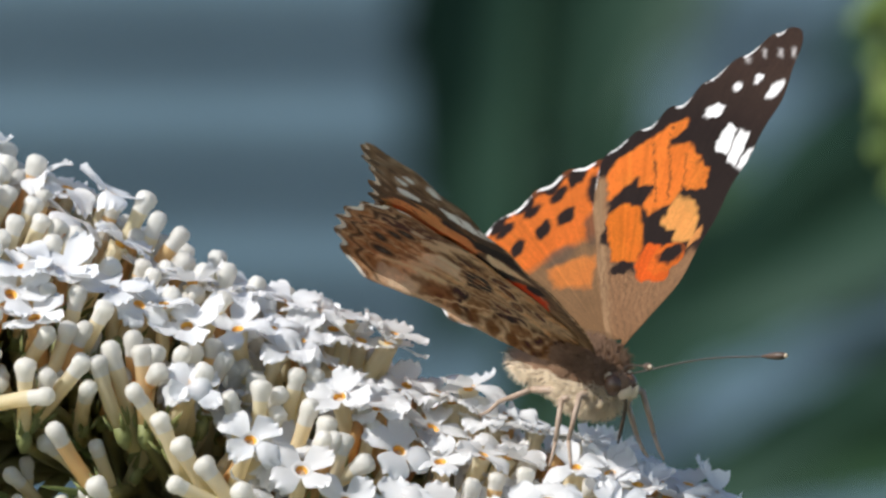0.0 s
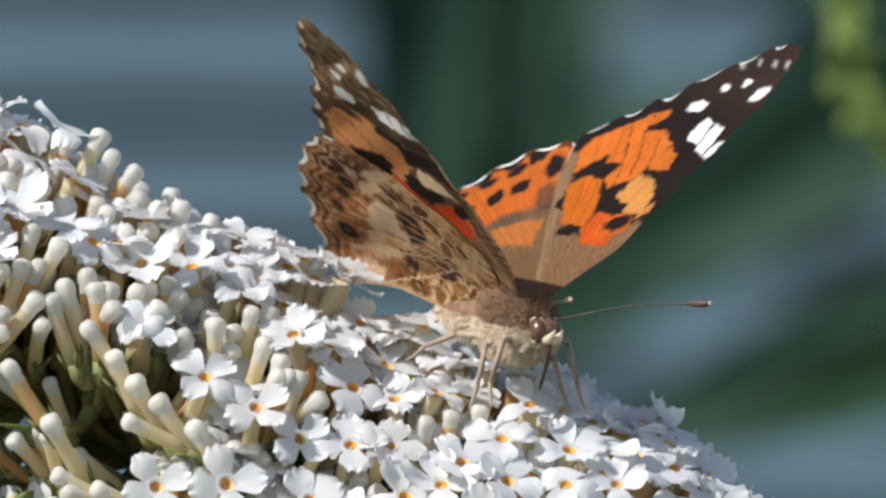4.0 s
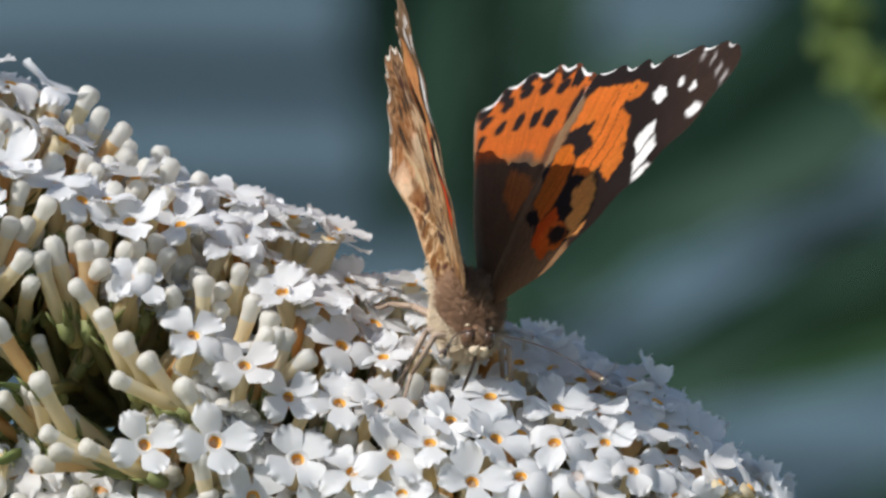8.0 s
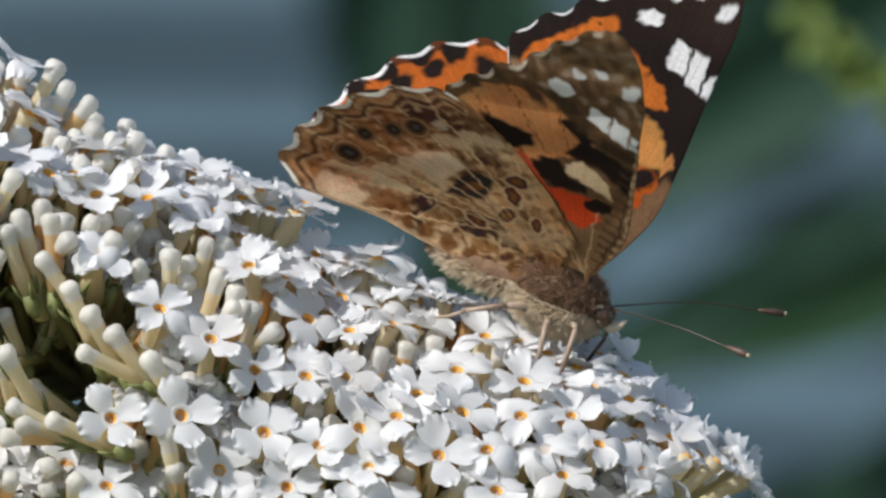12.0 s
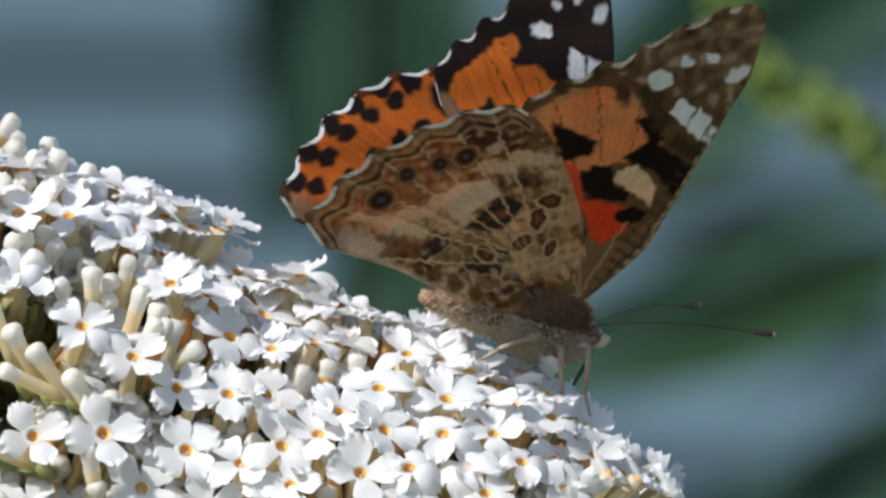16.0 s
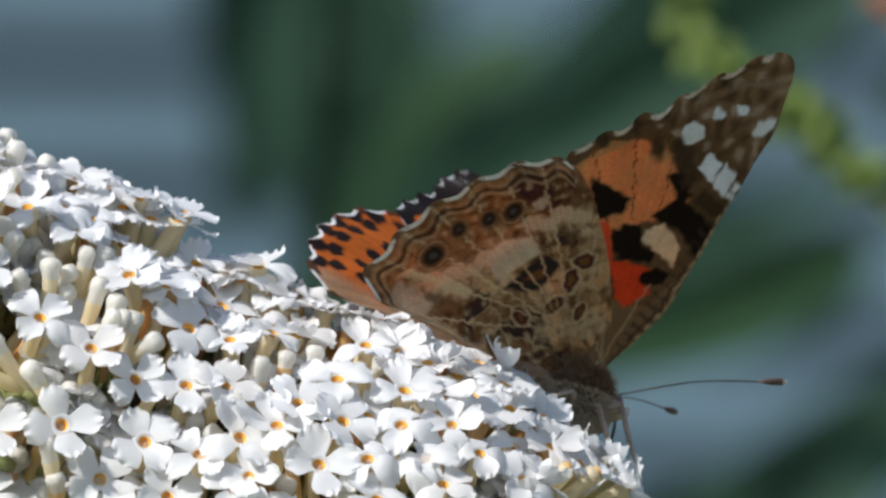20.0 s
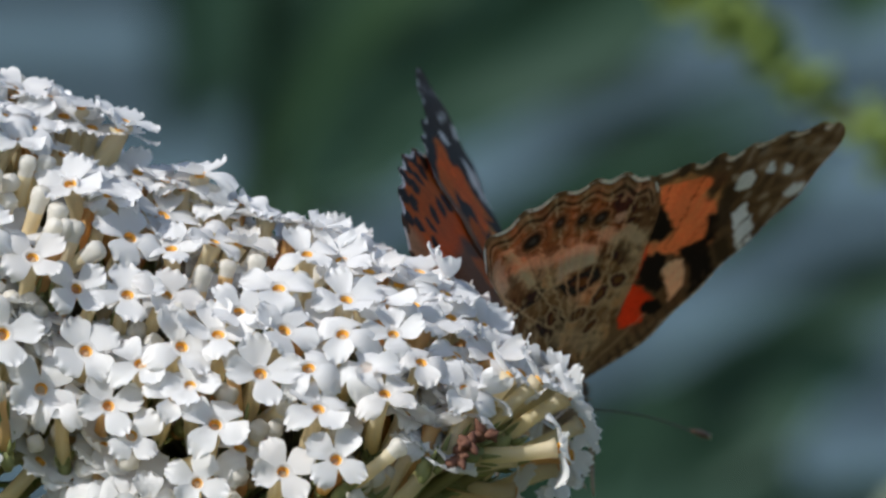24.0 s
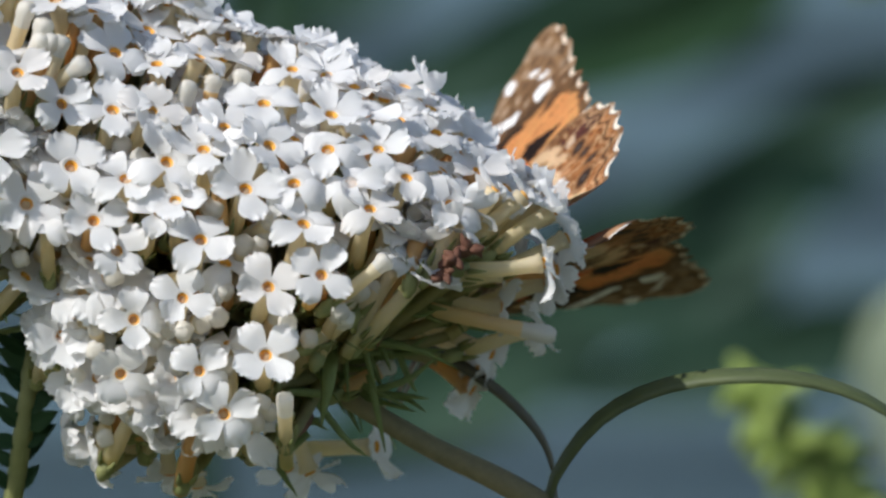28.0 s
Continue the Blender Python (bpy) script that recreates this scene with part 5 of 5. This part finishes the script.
def wing_pose(side, opening, sweep_back, drop):
    """Place of a wing on the body: opening in degrees above level, swept back by some degrees."""
    return (Matrix.Translation((0, side * 1.2 * MM, drop * MM)) @ Matrix.Rotation(radians(opening * side), 4, "X")
            @ Matrix.Rotation(radians(sweep_back * side), 4, "Z"))


def fur(centre, size, count, length, rng, below=False):
    """Short hairs standing off an ellipsoid."""
    pieces = []
    for _ in range(count):
        d = Vector((rng.gauss(0, 1), rng.gauss(0, 1), rng.gauss(0, 1))).normalized()
        if below:
            d.z = 0.12 - 1.3 * abs(d.z)
            d.normalize()
        p = Vector(centre) + Vector((d.x * size[0], d.y * size[1], d.z * size[2]))
        out = (d + Vector((-0.7, 0, 0)) + Vector((rng.gauss(0, 1), rng.gauss(0, 1), rng.gauss(0, 1))) * 0.3).normalized()
        s = length * rng.uniform(0.5, 1.2)
        pieces.append(sweep([p - out * 0.1 * MM, p + out * s * 0.6, p + out * s + Vector((0, 0, -0.15 * s))], [0.045 * MM, 0.035 * MM, 0.008 * MM], 3, False))
    return gather(pieces)


def build_butterfly():
    rng = random.Random(31)
    fly = tagged(new("butterfly"), "orange and black butterfly with white wing spots, feeding on flower", "butterfly")
    # thorax, abdomen, head
    v, f = blob((3.0 * MM, 0, -2.5 * MM), (4.1 * MM, 2.4 * MM, 2.6 * MM), None, 12, 18, 0.03, rng)
    thorax = part("thorax", mesh_from("thorax", v, f, FUR), fly, "furry brown thorax, paler below")
    v, f = fur((3.0 * MM, 0, -2.4 * MM), (4.0 * MM, 2.35 * MM, 2.5 * MM), 2200, 0.65 * MM, rng)
    part("fur", mesh_from("fur", v, f, FUR), thorax, "tan hairs")
    v, f = fur((2.6 * MM, 0, -1.3 * MM), (3.9 * MM, 2.5 * MM, 2.0 * MM), 2600, 1.1 * MM, rng)
    part("collar_fur", mesh_from("collar_fur", v, f, FUR), thorax, "longer brown hairs about the wing roots")
    v, f = fur((2.6 * MM, 0, -2.9 * MM), (4.5 * MM, 2.75 * MM, 2.8 * MM), 4600, 0.8 * MM, rng, True)
    part("belly_fur", mesh_from("belly_fur", v, f, FUR_PALE), thorax, "cream hairs under the body")
    line, radii = [], []
    for i in range(15):
        u = i / 14
        line.append(Vector((-0.2 - 9.6 * u, 0, -2.5 - 1.0 * u * u)) * MM)
        radii.append((1.65 * math.sin(math.pi * (0.25 + 0.72 * u)) ** 0.7 + 0.08 * (i % 2)) * MM)
    v, f = sweep(line, radii, 14)
    abdomen = part("abdomen", mesh_from("abdomen", v, f, FUR), fly, "ringed tan abdomen")
    v, f = fur((-3.6 * MM, 0, -2.9 * MM), (5.4 * MM, 1.6 * MM, 1.5 * MM), 1500, 1.0 * MM, rng, True)
    part("fur", mesh_from("abdomen_fur", v, f, FUR_PALE), abdomen, "cream hairs below")
    v, f = fur((-3.6 * MM, 0, -2.7 * MM), (5.4 * MM, 1.4 * MM, 1.4 * MM), 400, 0.9 * MM, rng)
    part("back_fur", mesh_from("back_fur", v, f, FUR), abdomen, "brown hairs")
    v, f = blob((6.8 * MM, 0, -2.4 * MM), (1.2 * MM, 1.15 * MM, 1.15 * MM), None, 10, 14, 0.03, rng)
    head = part("head", mesh_from("head", v, f, FUR), fly, "furry brown head")
    v, f = fur((6.8 * MM, 0, -2.3 * MM), (1.3 * MM, 1.1 * MM, 1.3 * MM), 120, 0.5 * MM, rng)
    part("fur", mesh_from("head_fur", v, f, FUR), head)
    for side in (1, -1):
        v, f = blob((7.15 * MM, side * 0.85 * MM, -2.4 * MM), (0.92 * MM, 0.68 * MM, 0.98 * MM), None, 12, 16)
        part("eye", mesh_from("eye", v, f, EYE_MAT), head, "large brown compound eye")
        ring = [(7.15 + 1.0 * math.cos(a), side * 1.08, -2.4 + 1.06 * math.sin(a)) for a in [math.pi * (0.55 + 1.0 * k / 12) for k in range(13)]]
        v, f = sweep([Vector(q) * MM for q in ring], [0.16 * MM] * 13, 5)
        part("eye_ring", mesh_from("eye_ring", v, f, FUR_PALE), head, "white scales round the eye")
        v, f = sweep(curve_points([(7.7 * MM, side * 0.35 * MM, -3.2 * MM), (8.6 * MM, side * 0.4 * MM, -2.9 * MM), (9.2 * MM, side * 0.4 * MM, -2.1 * MM)], 6),
                     [0.35 * MM, 0.45 * MM, 0.45 * MM, 0.38 * MM, 0.25 * MM, 0.08 * MM], 7)
        part("palp", mesh_from("palp", v, f, FUR_PALE), head, "pale hairy palp")
        tip = Vector((7.6 + 11.8, side * 6.6, 2.0)) * MM
        root = Vector((7.6, side * 0.5, -1.4)) * MM
        line = curve_points([root, root.lerp(tip, 0.5) + Vector((0, side * 0.5, 0.5)) * MM, tip], 18)
        v, f = sweep(line, [0.07 * MM] * 18, 6)
        antenna = part("antenna", mesh_from("antenna", v, f, DARK), fly, "thin dark antenna")
        d = (line[-1] - line[-3]).normalized()
        v, f = sweep([tip - d * 0.6 * MM, tip, tip + d * 0.9 * MM, tip + d * 1.6 * MM, tip + d * 1.9 * MM], [0.09 * MM, 0.22 * MM, 0.34 * MM, 0.32 * MM, 0.12 * MM], 8)
        part("club", mesh_from("club", v, f, CLUB), antenna, "dark brown club")
        v, f = blob(tip + d * 1.85 * MM, (0.2 * MM, 0.2 * MM, 0.2 * MM), None, 6, 8)
        part("tip", mesh_from("tip", v, f, FUR_PALE), antenna, "cream tip")
    v, f = sweep(curve_points([(7.9 * MM, 0, -3.3 * MM), (8.0 * MM, 0, -4.5 * MM), (7.2 * MM, 0, -7.6 * MM)], 10), [0.17 * MM] * 9 + [0.1 * MM], 6)
    part("proboscis", mesh_from("proboscis", v, f, DARK), fly, "dark thread-like proboscis")
    # legs: hip, knee, ankle, foot
    for side in (1, -1):
        for hip, knee, ankle, foot in (((4.6, 1.0, -3.6), (5.8, 3.4, -3.4), (6.2, 4.6, -7.2), (7.4, 5.0, -9.4)),
                                       ((2.2, 1.2, -3.8), (-0.6, 4.0, -4.0), (-3.6, 5.2, -5.6), (-5.8, 5.6, -7.2)),
                                       ((3.6, 1.1, -3.8), (3.2, 3.4, -4.2), (4.0, 4.4, -7.8), (4.6, 5.4, -9.8))):
            p = [Vector((a, side * b, c)) * MM for a, b, c in (hip, knee, ankle, foot)]
            pieces = [sweep([p[0], p[0].lerp(p[1], 0.5), p[1]], [0.36 * MM, 0.40 * MM, 0.27 * MM], 7),
                      sweep([p[1], p[1].lerp(p[2], 0.5), p[2]], [0.27 * MM, 0.26 * MM, 0.2 * MM], 7),
                      sweep(curve_points([p[2], p[2].lerp(p[3], 0.5) + Vector((0, 0, -0.2 * MM)), p[3]], 5), [0.2 * MM, 0.18 * MM, 0.16 * MM, 0.13 * MM, 0.09 * MM], 6)]
            v, f = gather(pieces)
            part("leg", mesh_from("leg", v, f, LEG), fly, "slender pale brown leg")
    wings = {}
    for side in (1, -1):
        fore = wing_mesh("forewing", FORE_EDGE, (1.6, -4.2), fore_upper, fore_under, BLACK, (0.17, 0.105, 0.055), 40, side, (0.46, 0.80, 7))
        hind = wing_mesh("hindwing", HIND_EDGE, (1.6, -2.0), hind_upper, hind_under, (0.70, 0.175, 0.03), (0.64, 0.43, 0.27), 50, side, (0.26, 0.74, 8))
        wings["fore", side] = part("forewing", fore, fly, "orange and black forewing with white spots")
        wings["hind", side] = part("hindwing", hind, fly, "hindwing, spotted orange above, marbled brown with eyespots below")
    return fly, wings["fore", 1], wings["fore", -1], wings["hind", 1], wings["hind", -1]


butterfly, forewing_left, forewing_right, hindwing_left, hindwing_right = build_butterfly()


def motions():
    walk(butterfly, [
        (0.0, pose(3.48 * MM, -9.00 * MM, 1.55 * MM, 3.9, 10.6, -53.7)),
        (0.5, pose(2.91 * MM, -9.00 * MM, -0.80 * MM, 9.6, 22.6, -46.4)),
        (1.0, pose(3.27 * MM, -8.90 * MM, -0.33 * MM, 4.3, 19.7, -50.3)),
        (1.5, pose(1.92 * MM, -9.00 * MM, 2.37 * MM, 2.6, -2.2, -60.5)),
        (2.0, pose(1.34 * MM, -9.00 * MM, 0.61 * MM, 1.5, 6.1, -54.9)),
        (3.0, pose(1.28 * MM, -9.00 * MM, 0.58 * MM, 0.3, 9.9, -54.0)),
        (5.5, pose(0.59 * MM, -12.00 * MM, 0.76 * MM, -4.5, 6.4, -70.9)),
        (6.0, pose(0.08 * MM, -11.88 * MM, -2.71 * MM, -0.8, 35.6, -80.9)),
        (6.5, pose(1.25 * MM, -12.00 * MM, -4.49 * MM, 4.0, 34.1, -79.1)),
        (7.0, pose(-0.79 * MM, -11.94 * MM, -1.39 * MM, -6.6, 26.3, -81.7)),
        (7.5, pose(0.44 * MM, -12.00 * MM, -0.77 * MM, -6.2, 31.0, -81.9)),
        (8.0, pose(-0.75 * MM, -11.91 * MM, -1.75 * MM, -9.0, 28.0, -77.6)),
        (8.5, pose(4.43 * MM, -10.00 * MM, 0.05 * MM, -7.4, 10.2, -46.5)),
        (9.0, pose(4.88 * MM, -9.89 * MM, 0.35 * MM, -3.6, 3.9, -47.5)),
        (9.5, pose(6.55 * MM, -9.78 * MM, -2.16 * MM, -0.2, 13.6, -40.2)),
        (10.0, pose(5.98 * MM, -9.67 * MM, -2.66 * MM, 2.7, 16.4, -38.5)),
        (11.0, pose(9.95 * MM, -9.44 * MM, -0.29 * MM, 5.4, 7.0, -11.9)),
        (12.0, pose(8.42 * MM, -9.09 * MM, -2.47 * MM, 15.4, 24.6, -8.0)),
        (12.5, pose(9.71 * MM, -9.11 * MM, 1.41 * MM, 16.9, -0.4, -2.3)),
        (13.0, pose(8.76 * MM, -9.00 * MM, 0.17 * MM, 16.4, 2.5, 11.8)),
        (15.5, pose(13.67 * MM, -6.50 * MM, -2.22 * MM, 7.5, 8.1, 29.6)),
        (16.0, pose(14.15 * MM, -6.00 * MM, -3.54 * MM, 10.2, 14.0, 28.3)),
        (17.0, pose(11.51 * MM, -4.95 * MM, -0.53 * MM, 6.6, -4.7, 47.4)),
        (18.0, pose(10.21 * MM, -3.98 * MM, -2.73 * MM, 2.6, 3.3, 57.2)),
        (19.0, pose(13.68 * MM, -0.50 * MM, -5.82 * MM, -5.5, 7.3, 51.3)),
        (20.0, pose(20.04 * MM, 3.00 * MM, -10.62 * MM, -11.5, 15.9, 37.5)),
        (20.5, pose(22.72 * MM, 4.50 * MM, -13.39 * MM, -10.2, 31.1, 42.6)),
        (22.5, pose(26.16 * MM, 10.50 * MM, -13.99 * MM, 23.9, 20.8, 24.9)),
        (23.0, pose(25.05 * MM, 12.03 * MM, -17.19 * MM, 1.7, 21.0, 53.1)),
        (23.5, pose(27.21 * MM, 14.00 * MM, -19.36 * MM, 5.9, 37.3, 56.8)),
        (24.0, pose(24.97 * MM, 16.06 * MM, -19.11 * MM, 8.2, 23.1, 64.9)),
        (25.0, pose(28.45 * MM, 17.98 * MM, -26.31 * MM, 23.9, 61.1, 73.4)),
        (26.0, pose(27.39 * MM, 18.01 * MM, -28.60 * MM, 30.0, 57.8, 79.4)),
        (26.5, pose(26.73 * MM, 18.00 * MM, -31.38 * MM, 63.1, 41.0, 108.9)),
        (27.0, pose(19.40 * MM, 17.96 * MM, -25.83 * MM, 47.8, 9.8, 122.1)),
        (27.5, pose(19.94 * MM, 17.71 * MM, -26.27 * MM, 50.4, 12.9, 121.6)),
        (28.0, pose(18.30 * MM, 17.73 * MM, -29.16 * MM, 59.1, 20.0, 129.2)),
    ])
    walk(forewing_left, [
        (0.0, wing_pose(1, 53.9, 3.3, 0.0)), (0.5, wing_pose(1, 48.4, -1.2, 0.0)), (1.0, wing_pose(1, 47.6, 1.2, 0.0)),
        (1.5, wing_pose(1, 45.6, 0.2, 0.0)), (2.0, wing_pose(1, 47.2, -2.3, 0.0)), (3.0, wing_pose(1, 47.1, 0.1, 0.0)),
        (5.5, wing_pose(1, 38.9, -5.3, 0.0)), (6.0, wing_pose(1, 50.9, 2.7, 0.0)), (6.5, wing_pose(1, 49.6, 1.2, 0.0)),
        (7.0, wing_pose(1, 71.0, -9.3, 0.0)), (7.5, wing_pose(1, 77.2, -2.1, 0.0)), (8.0, wing_pose(1, 64.7, -8.3, 0.0)),
        (8.5, wing_pose(1, 66.2, -0.3, 0.0)), (9.0, wing_pose(1, 43.7, -4.0, 0.0)), (9.5, wing_pose(1, 44.7, -5.2, 0.0)),
        (10.0, wing_pose(1, 52.0, -3.2, 0.0)), (11.0, wing_pose(1, 37.4, -2.5, 0.0)), (12.0, wing_pose(1, 53.5, 1.8, 0.0)),
        (12.5, wing_pose(1, 45.1, -0.3, 0.0)), (13.0, wing_pose(1, 41.3, -1.1, 0.0)), (15.5, wing_pose(1, 51.8, -2.5, 0.0)),
        (16.0, wing_pose(1, 64.4, -0.1, 0.0)), (17.0, wing_pose(1, 47.3, -4.0, 0.0)), (18.0, wing_pose(1, 53.8, -1.0, 0.0)),
        (19.0, wing_pose(1, 45.2, -5.1, 0.0)), (20.0, wing_pose(1, 48.4, -7.4, 0.0)), (20.5, wing_pose(1, 54.8, -5.5, 0.0)),
        (22.5, wing_pose(1, 75.8, -0.9, 0.0)), (23.0, wing_pose(1, 48.4, 6.2, 0.0)), (23.5, wing_pose(1, 51.5, -7.4, 0.0)),
        (24.0, wing_pose(1, 51.6, 3.2, 0.0)), (25.0, wing_pose(1, 47.0, -6.7, 0.0)), (26.0, wing_pose(1, 48.0, -6.1, 0.0)),
        (26.5, wing_pose(1, 60.3, -13.9, 0.0)), (27.0, wing_pose(1, 36.5, 0.0, 0.0)), (27.5, wing_pose(1, 36.2, 0.0, 0.0)),
        (28.0, wing_pose(1, 72.6, 0.6, 0.0)),
    ])
    walk(forewing_right, [
        (0.0, wing_pose(-1, 37.9, -4.1, 0.0)), (0.5, wing_pose(-1, 47.0, -3.2, 0.0)), (1.0, wing_pose(-1, 37.0, -1.0, 0.0)),
        (1.5, wing_pose(-1, 43.4, -5.2, 0.0)), (2.0, wing_pose(-1, 47.4, -0.9, 0.0)), (3.0, wing_pose(-1, 47.4, 2.7, 0.0)),
        (5.5, wing_pose(-1, 39.3, 2.0, 0.0)), (6.0, wing_pose(-1, 56.6, -0.3, 0.0)), (6.5, wing_pose(-1, 56.3, 10.2, 0.0)),
        (7.0, wing_pose(-1, 71.4, -6.9, 0.0)), (7.5, wing_pose(-1, 76.9, 2.2, 0.0)), (8.0, wing_pose(-1, 64.3, 0.7, 0.0)),
        (8.5, wing_pose(-1, 65.5, -1.0, 0.0)), (9.0, wing_pose(-1, 44.0, -2.9, 0.0)), (9.5, wing_pose(-1, 47.1, -1.9, 0.0)),
        (10.0, wing_pose(-1, 53.5, -2.1, 0.0)), (11.0, wing_pose(-1, 36.4, 1.3, 0.0)), (12.0, wing_pose(-1, 56.1, 4.3, 0.0)),
        (12.5, wing_pose(-1, 45.2, -4.4, 0.0)), (13.0, wing_pose(-1, 40.8, -3.4, 0.0)), (15.5, wing_pose(-1, 51.4, -2.4, 0.0)),
        (16.0, wing_pose(-1, 63.2, -1.7, 0.0)), (17.0, wing_pose(-1, 48.5, -1.4, 0.0)), (18.0, wing_pose(-1, 53.0, -2.5, 0.0)),
        (19.0, wing_pose(-1, 46.7, -4.7, 0.0)), (20.0, wing_pose(-1, 48.5, -1.4, 0.0)), (20.5, wing_pose(-1, 55.4, -1.2, 0.0)),
        (22.5, wing_pose(-1, 76.2, 2.1, 0.0)), (23.0, wing_pose(-1, 52.0, 2.0, 0.0)), (23.5, wing_pose(-1, 52.3, -0.9, 0.0)),
        (24.0, wing_pose(-1, 57.7, -2.8, 0.0)), (25.0, wing_pose(-1, 52.4, -0.5, 0.0)), (26.0, wing_pose(-1, 49.3, 2.1, 0.0)),
        (26.5, wing_pose(-1, 63.1, 6.5, 0.0)), (27.0, wing_pose(-1, 32.7, -7.9, 0.0)), (27.5, wing_pose(-1, 31.9, -7.9, 0.0)),
        (28.0, wing_pose(-1, 62.8, -2.2, 0.0)),
    ])
    walk(hindwing_left, [
        (0.0, wing_pose(1, 53.9, -0.8, -0.3)), (0.5, wing_pose(1, 48.4, -1.2, -0.3)), (1.0, wing_pose(1, 47.6, -1.9, -0.3)),
        (1.5, wing_pose(1, 45.6, 0.2, -0.3)), (2.0, wing_pose(1, 47.2, -2.3, -0.3)), (3.0, wing_pose(1, 47.1, 0.1, -0.3)),
        (5.5, wing_pose(1, 38.9, -5.3, -0.3)), (6.0, wing_pose(1, 50.9, 0.1, -0.3)), (6.5, wing_pose(1, 49.6, 2.7, -0.3)),
        (7.0, wing_pose(1, 71.0, -10.0, -0.3)), (7.5, wing_pose(1, 77.2, -2.1, -0.3)), (8.0, wing_pose(1, 64.7, -11.5, -0.3)),
        (8.5, wing_pose(1, 66.2, -0.3, -0.3)), (9.0, wing_pose(1, 43.7, -4.0, -0.3)), (9.5, wing_pose(1, 44.7, -5.2, -0.3)),
        (10.0, wing_pose(1, 52.0, -3.2, -0.3)), (11.0, wing_pose(1, 37.4, -2.5, -0.3)), (12.0, wing_pose(1, 53.5, 3.0, -0.3)),
        (12.5, wing_pose(1, 45.1, -5.0, -0.3)), (13.0, wing_pose(1, 41.3, -5.2, -0.3)), (15.5, wing_pose(1, 51.8, -4.7, -0.3)),
        (16.0, wing_pose(1, 64.4, -6.0, -0.3)), (17.0, wing_pose(1, 47.3, -3.0, -0.3)), (18.0, wing_pose(1, 53.8, -7.4, -0.3)),
        (19.0, wing_pose(1, 45.2, -10.5, -0.3)), (20.0, wing_pose(1, 48.4, -11.1, -0.3)), (20.5, wing_pose(1, 54.8, -8.3, -0.3)),
        (22.5, wing_pose(1, 75.8, -1.4, -0.3)), (23.0, wing_pose(1, 48.4, -10.1, -0.3)), (23.5, wing_pose(1, 51.5, -11.1, -0.3)),
        (24.0, wing_pose(1, 51.6, -9.9, -0.3)), (25.0, wing_pose(1, 47.0, -11.9, -0.3)), (26.0, wing_pose(1, 48.0, -9.4, -0.3)),
        (26.5, wing_pose(1, 60.3, -21.1, -0.3)), (27.0, wing_pose(1, 36.5, -2.6, -0.3)), (27.5, wing_pose(1, 36.2, -2.6, -0.3)),
        (28.0, wing_pose(1, 72.6, 1.3, -0.3)),
    ])
    walk(hindwing_right, [
        (0.0, wing_pose(-1, 37.9, -22.1, -0.3)), (0.5, wing_pose(-1, 47.0, -8.7, -0.3)), (1.0, wing_pose(-1, 37.0, -16.1, -0.3)),
        (1.5, wing_pose(-1, 43.4, -12.2, -0.3)), (2.0, wing_pose(-1, 47.4, -6.6, -0.3)), (3.0, wing_pose(-1, 47.4, -2.8, -0.3)),
        (5.5, wing_pose(-1, 39.3, 2.0, -0.3)), (6.0, wing_pose(-1, 56.6, -5.4, -0.3)), (6.5, wing_pose(-1, 56.3, 2.3, -0.3)),
        (7.0, wing_pose(-1, 71.4, -3.8, -0.3)), (7.5, wing_pose(-1, 76.9, 2.2, -0.3)), (8.0, wing_pose(-1, 64.3, -1.0, -0.3)),
        (8.5, wing_pose(-1, 65.5, -1.3, -0.3)), (9.0, wing_pose(-1, 44.0, -5.1, -0.3)), (9.5, wing_pose(-1, 47.1, -6.7, -0.3)),
        (10.0, wing_pose(-1, 53.5, -1.4, -0.3)), (11.0, wing_pose(-1, 36.4, 1.0, -0.3)), (12.0, wing_pose(-1, 56.1, 1.4, -0.3)),
        (12.5, wing_pose(-1, 45.2, -5.6, -0.3)), (13.0, wing_pose(-1, 40.8, -5.8, -0.3)), (15.5, wing_pose(-1, 51.4, -2.8, -0.3)),
        (16.0, wing_pose(-1, 63.2, -2.7, -0.3)), (17.0, wing_pose(-1, 48.5, -10.8, -0.3)), (18.0, wing_pose(-1, 53.0, -6.8, -0.3)),
        (19.0, wing_pose(-1, 46.7, -5.9, -0.3)), (20.0, wing_pose(-1, 48.5, -3.1, -0.3)), (20.5, wing_pose(-1, 55.4, -1.5, -0.3)),
        (22.5, wing_pose(-1, 76.2, -3.7, -0.3)), (23.0, wing_pose(-1, 52.0, -2.4, -0.3)), (23.5, wing_pose(-1, 52.3, -2.6, -0.3)),
        (24.0, wing_pose(-1, 57.7, -6.5, -0.3)), (25.0, wing_pose(-1, 52.4, -3.5, -0.3)), (26.0, wing_pose(-1, 49.3, -6.2, -0.3)),
        (26.5, wing_pose(-1, 63.1, -1.3, -0.3)), (27.0, wing_pose(-1, 32.7, -0.8, -0.3)), (27.5, wing_pose(-1, 31.9, -0.8, -0.3)),
        (28.0, wing_pose(-1, 62.8, 0.6, -0.3)),
    ])


motions()
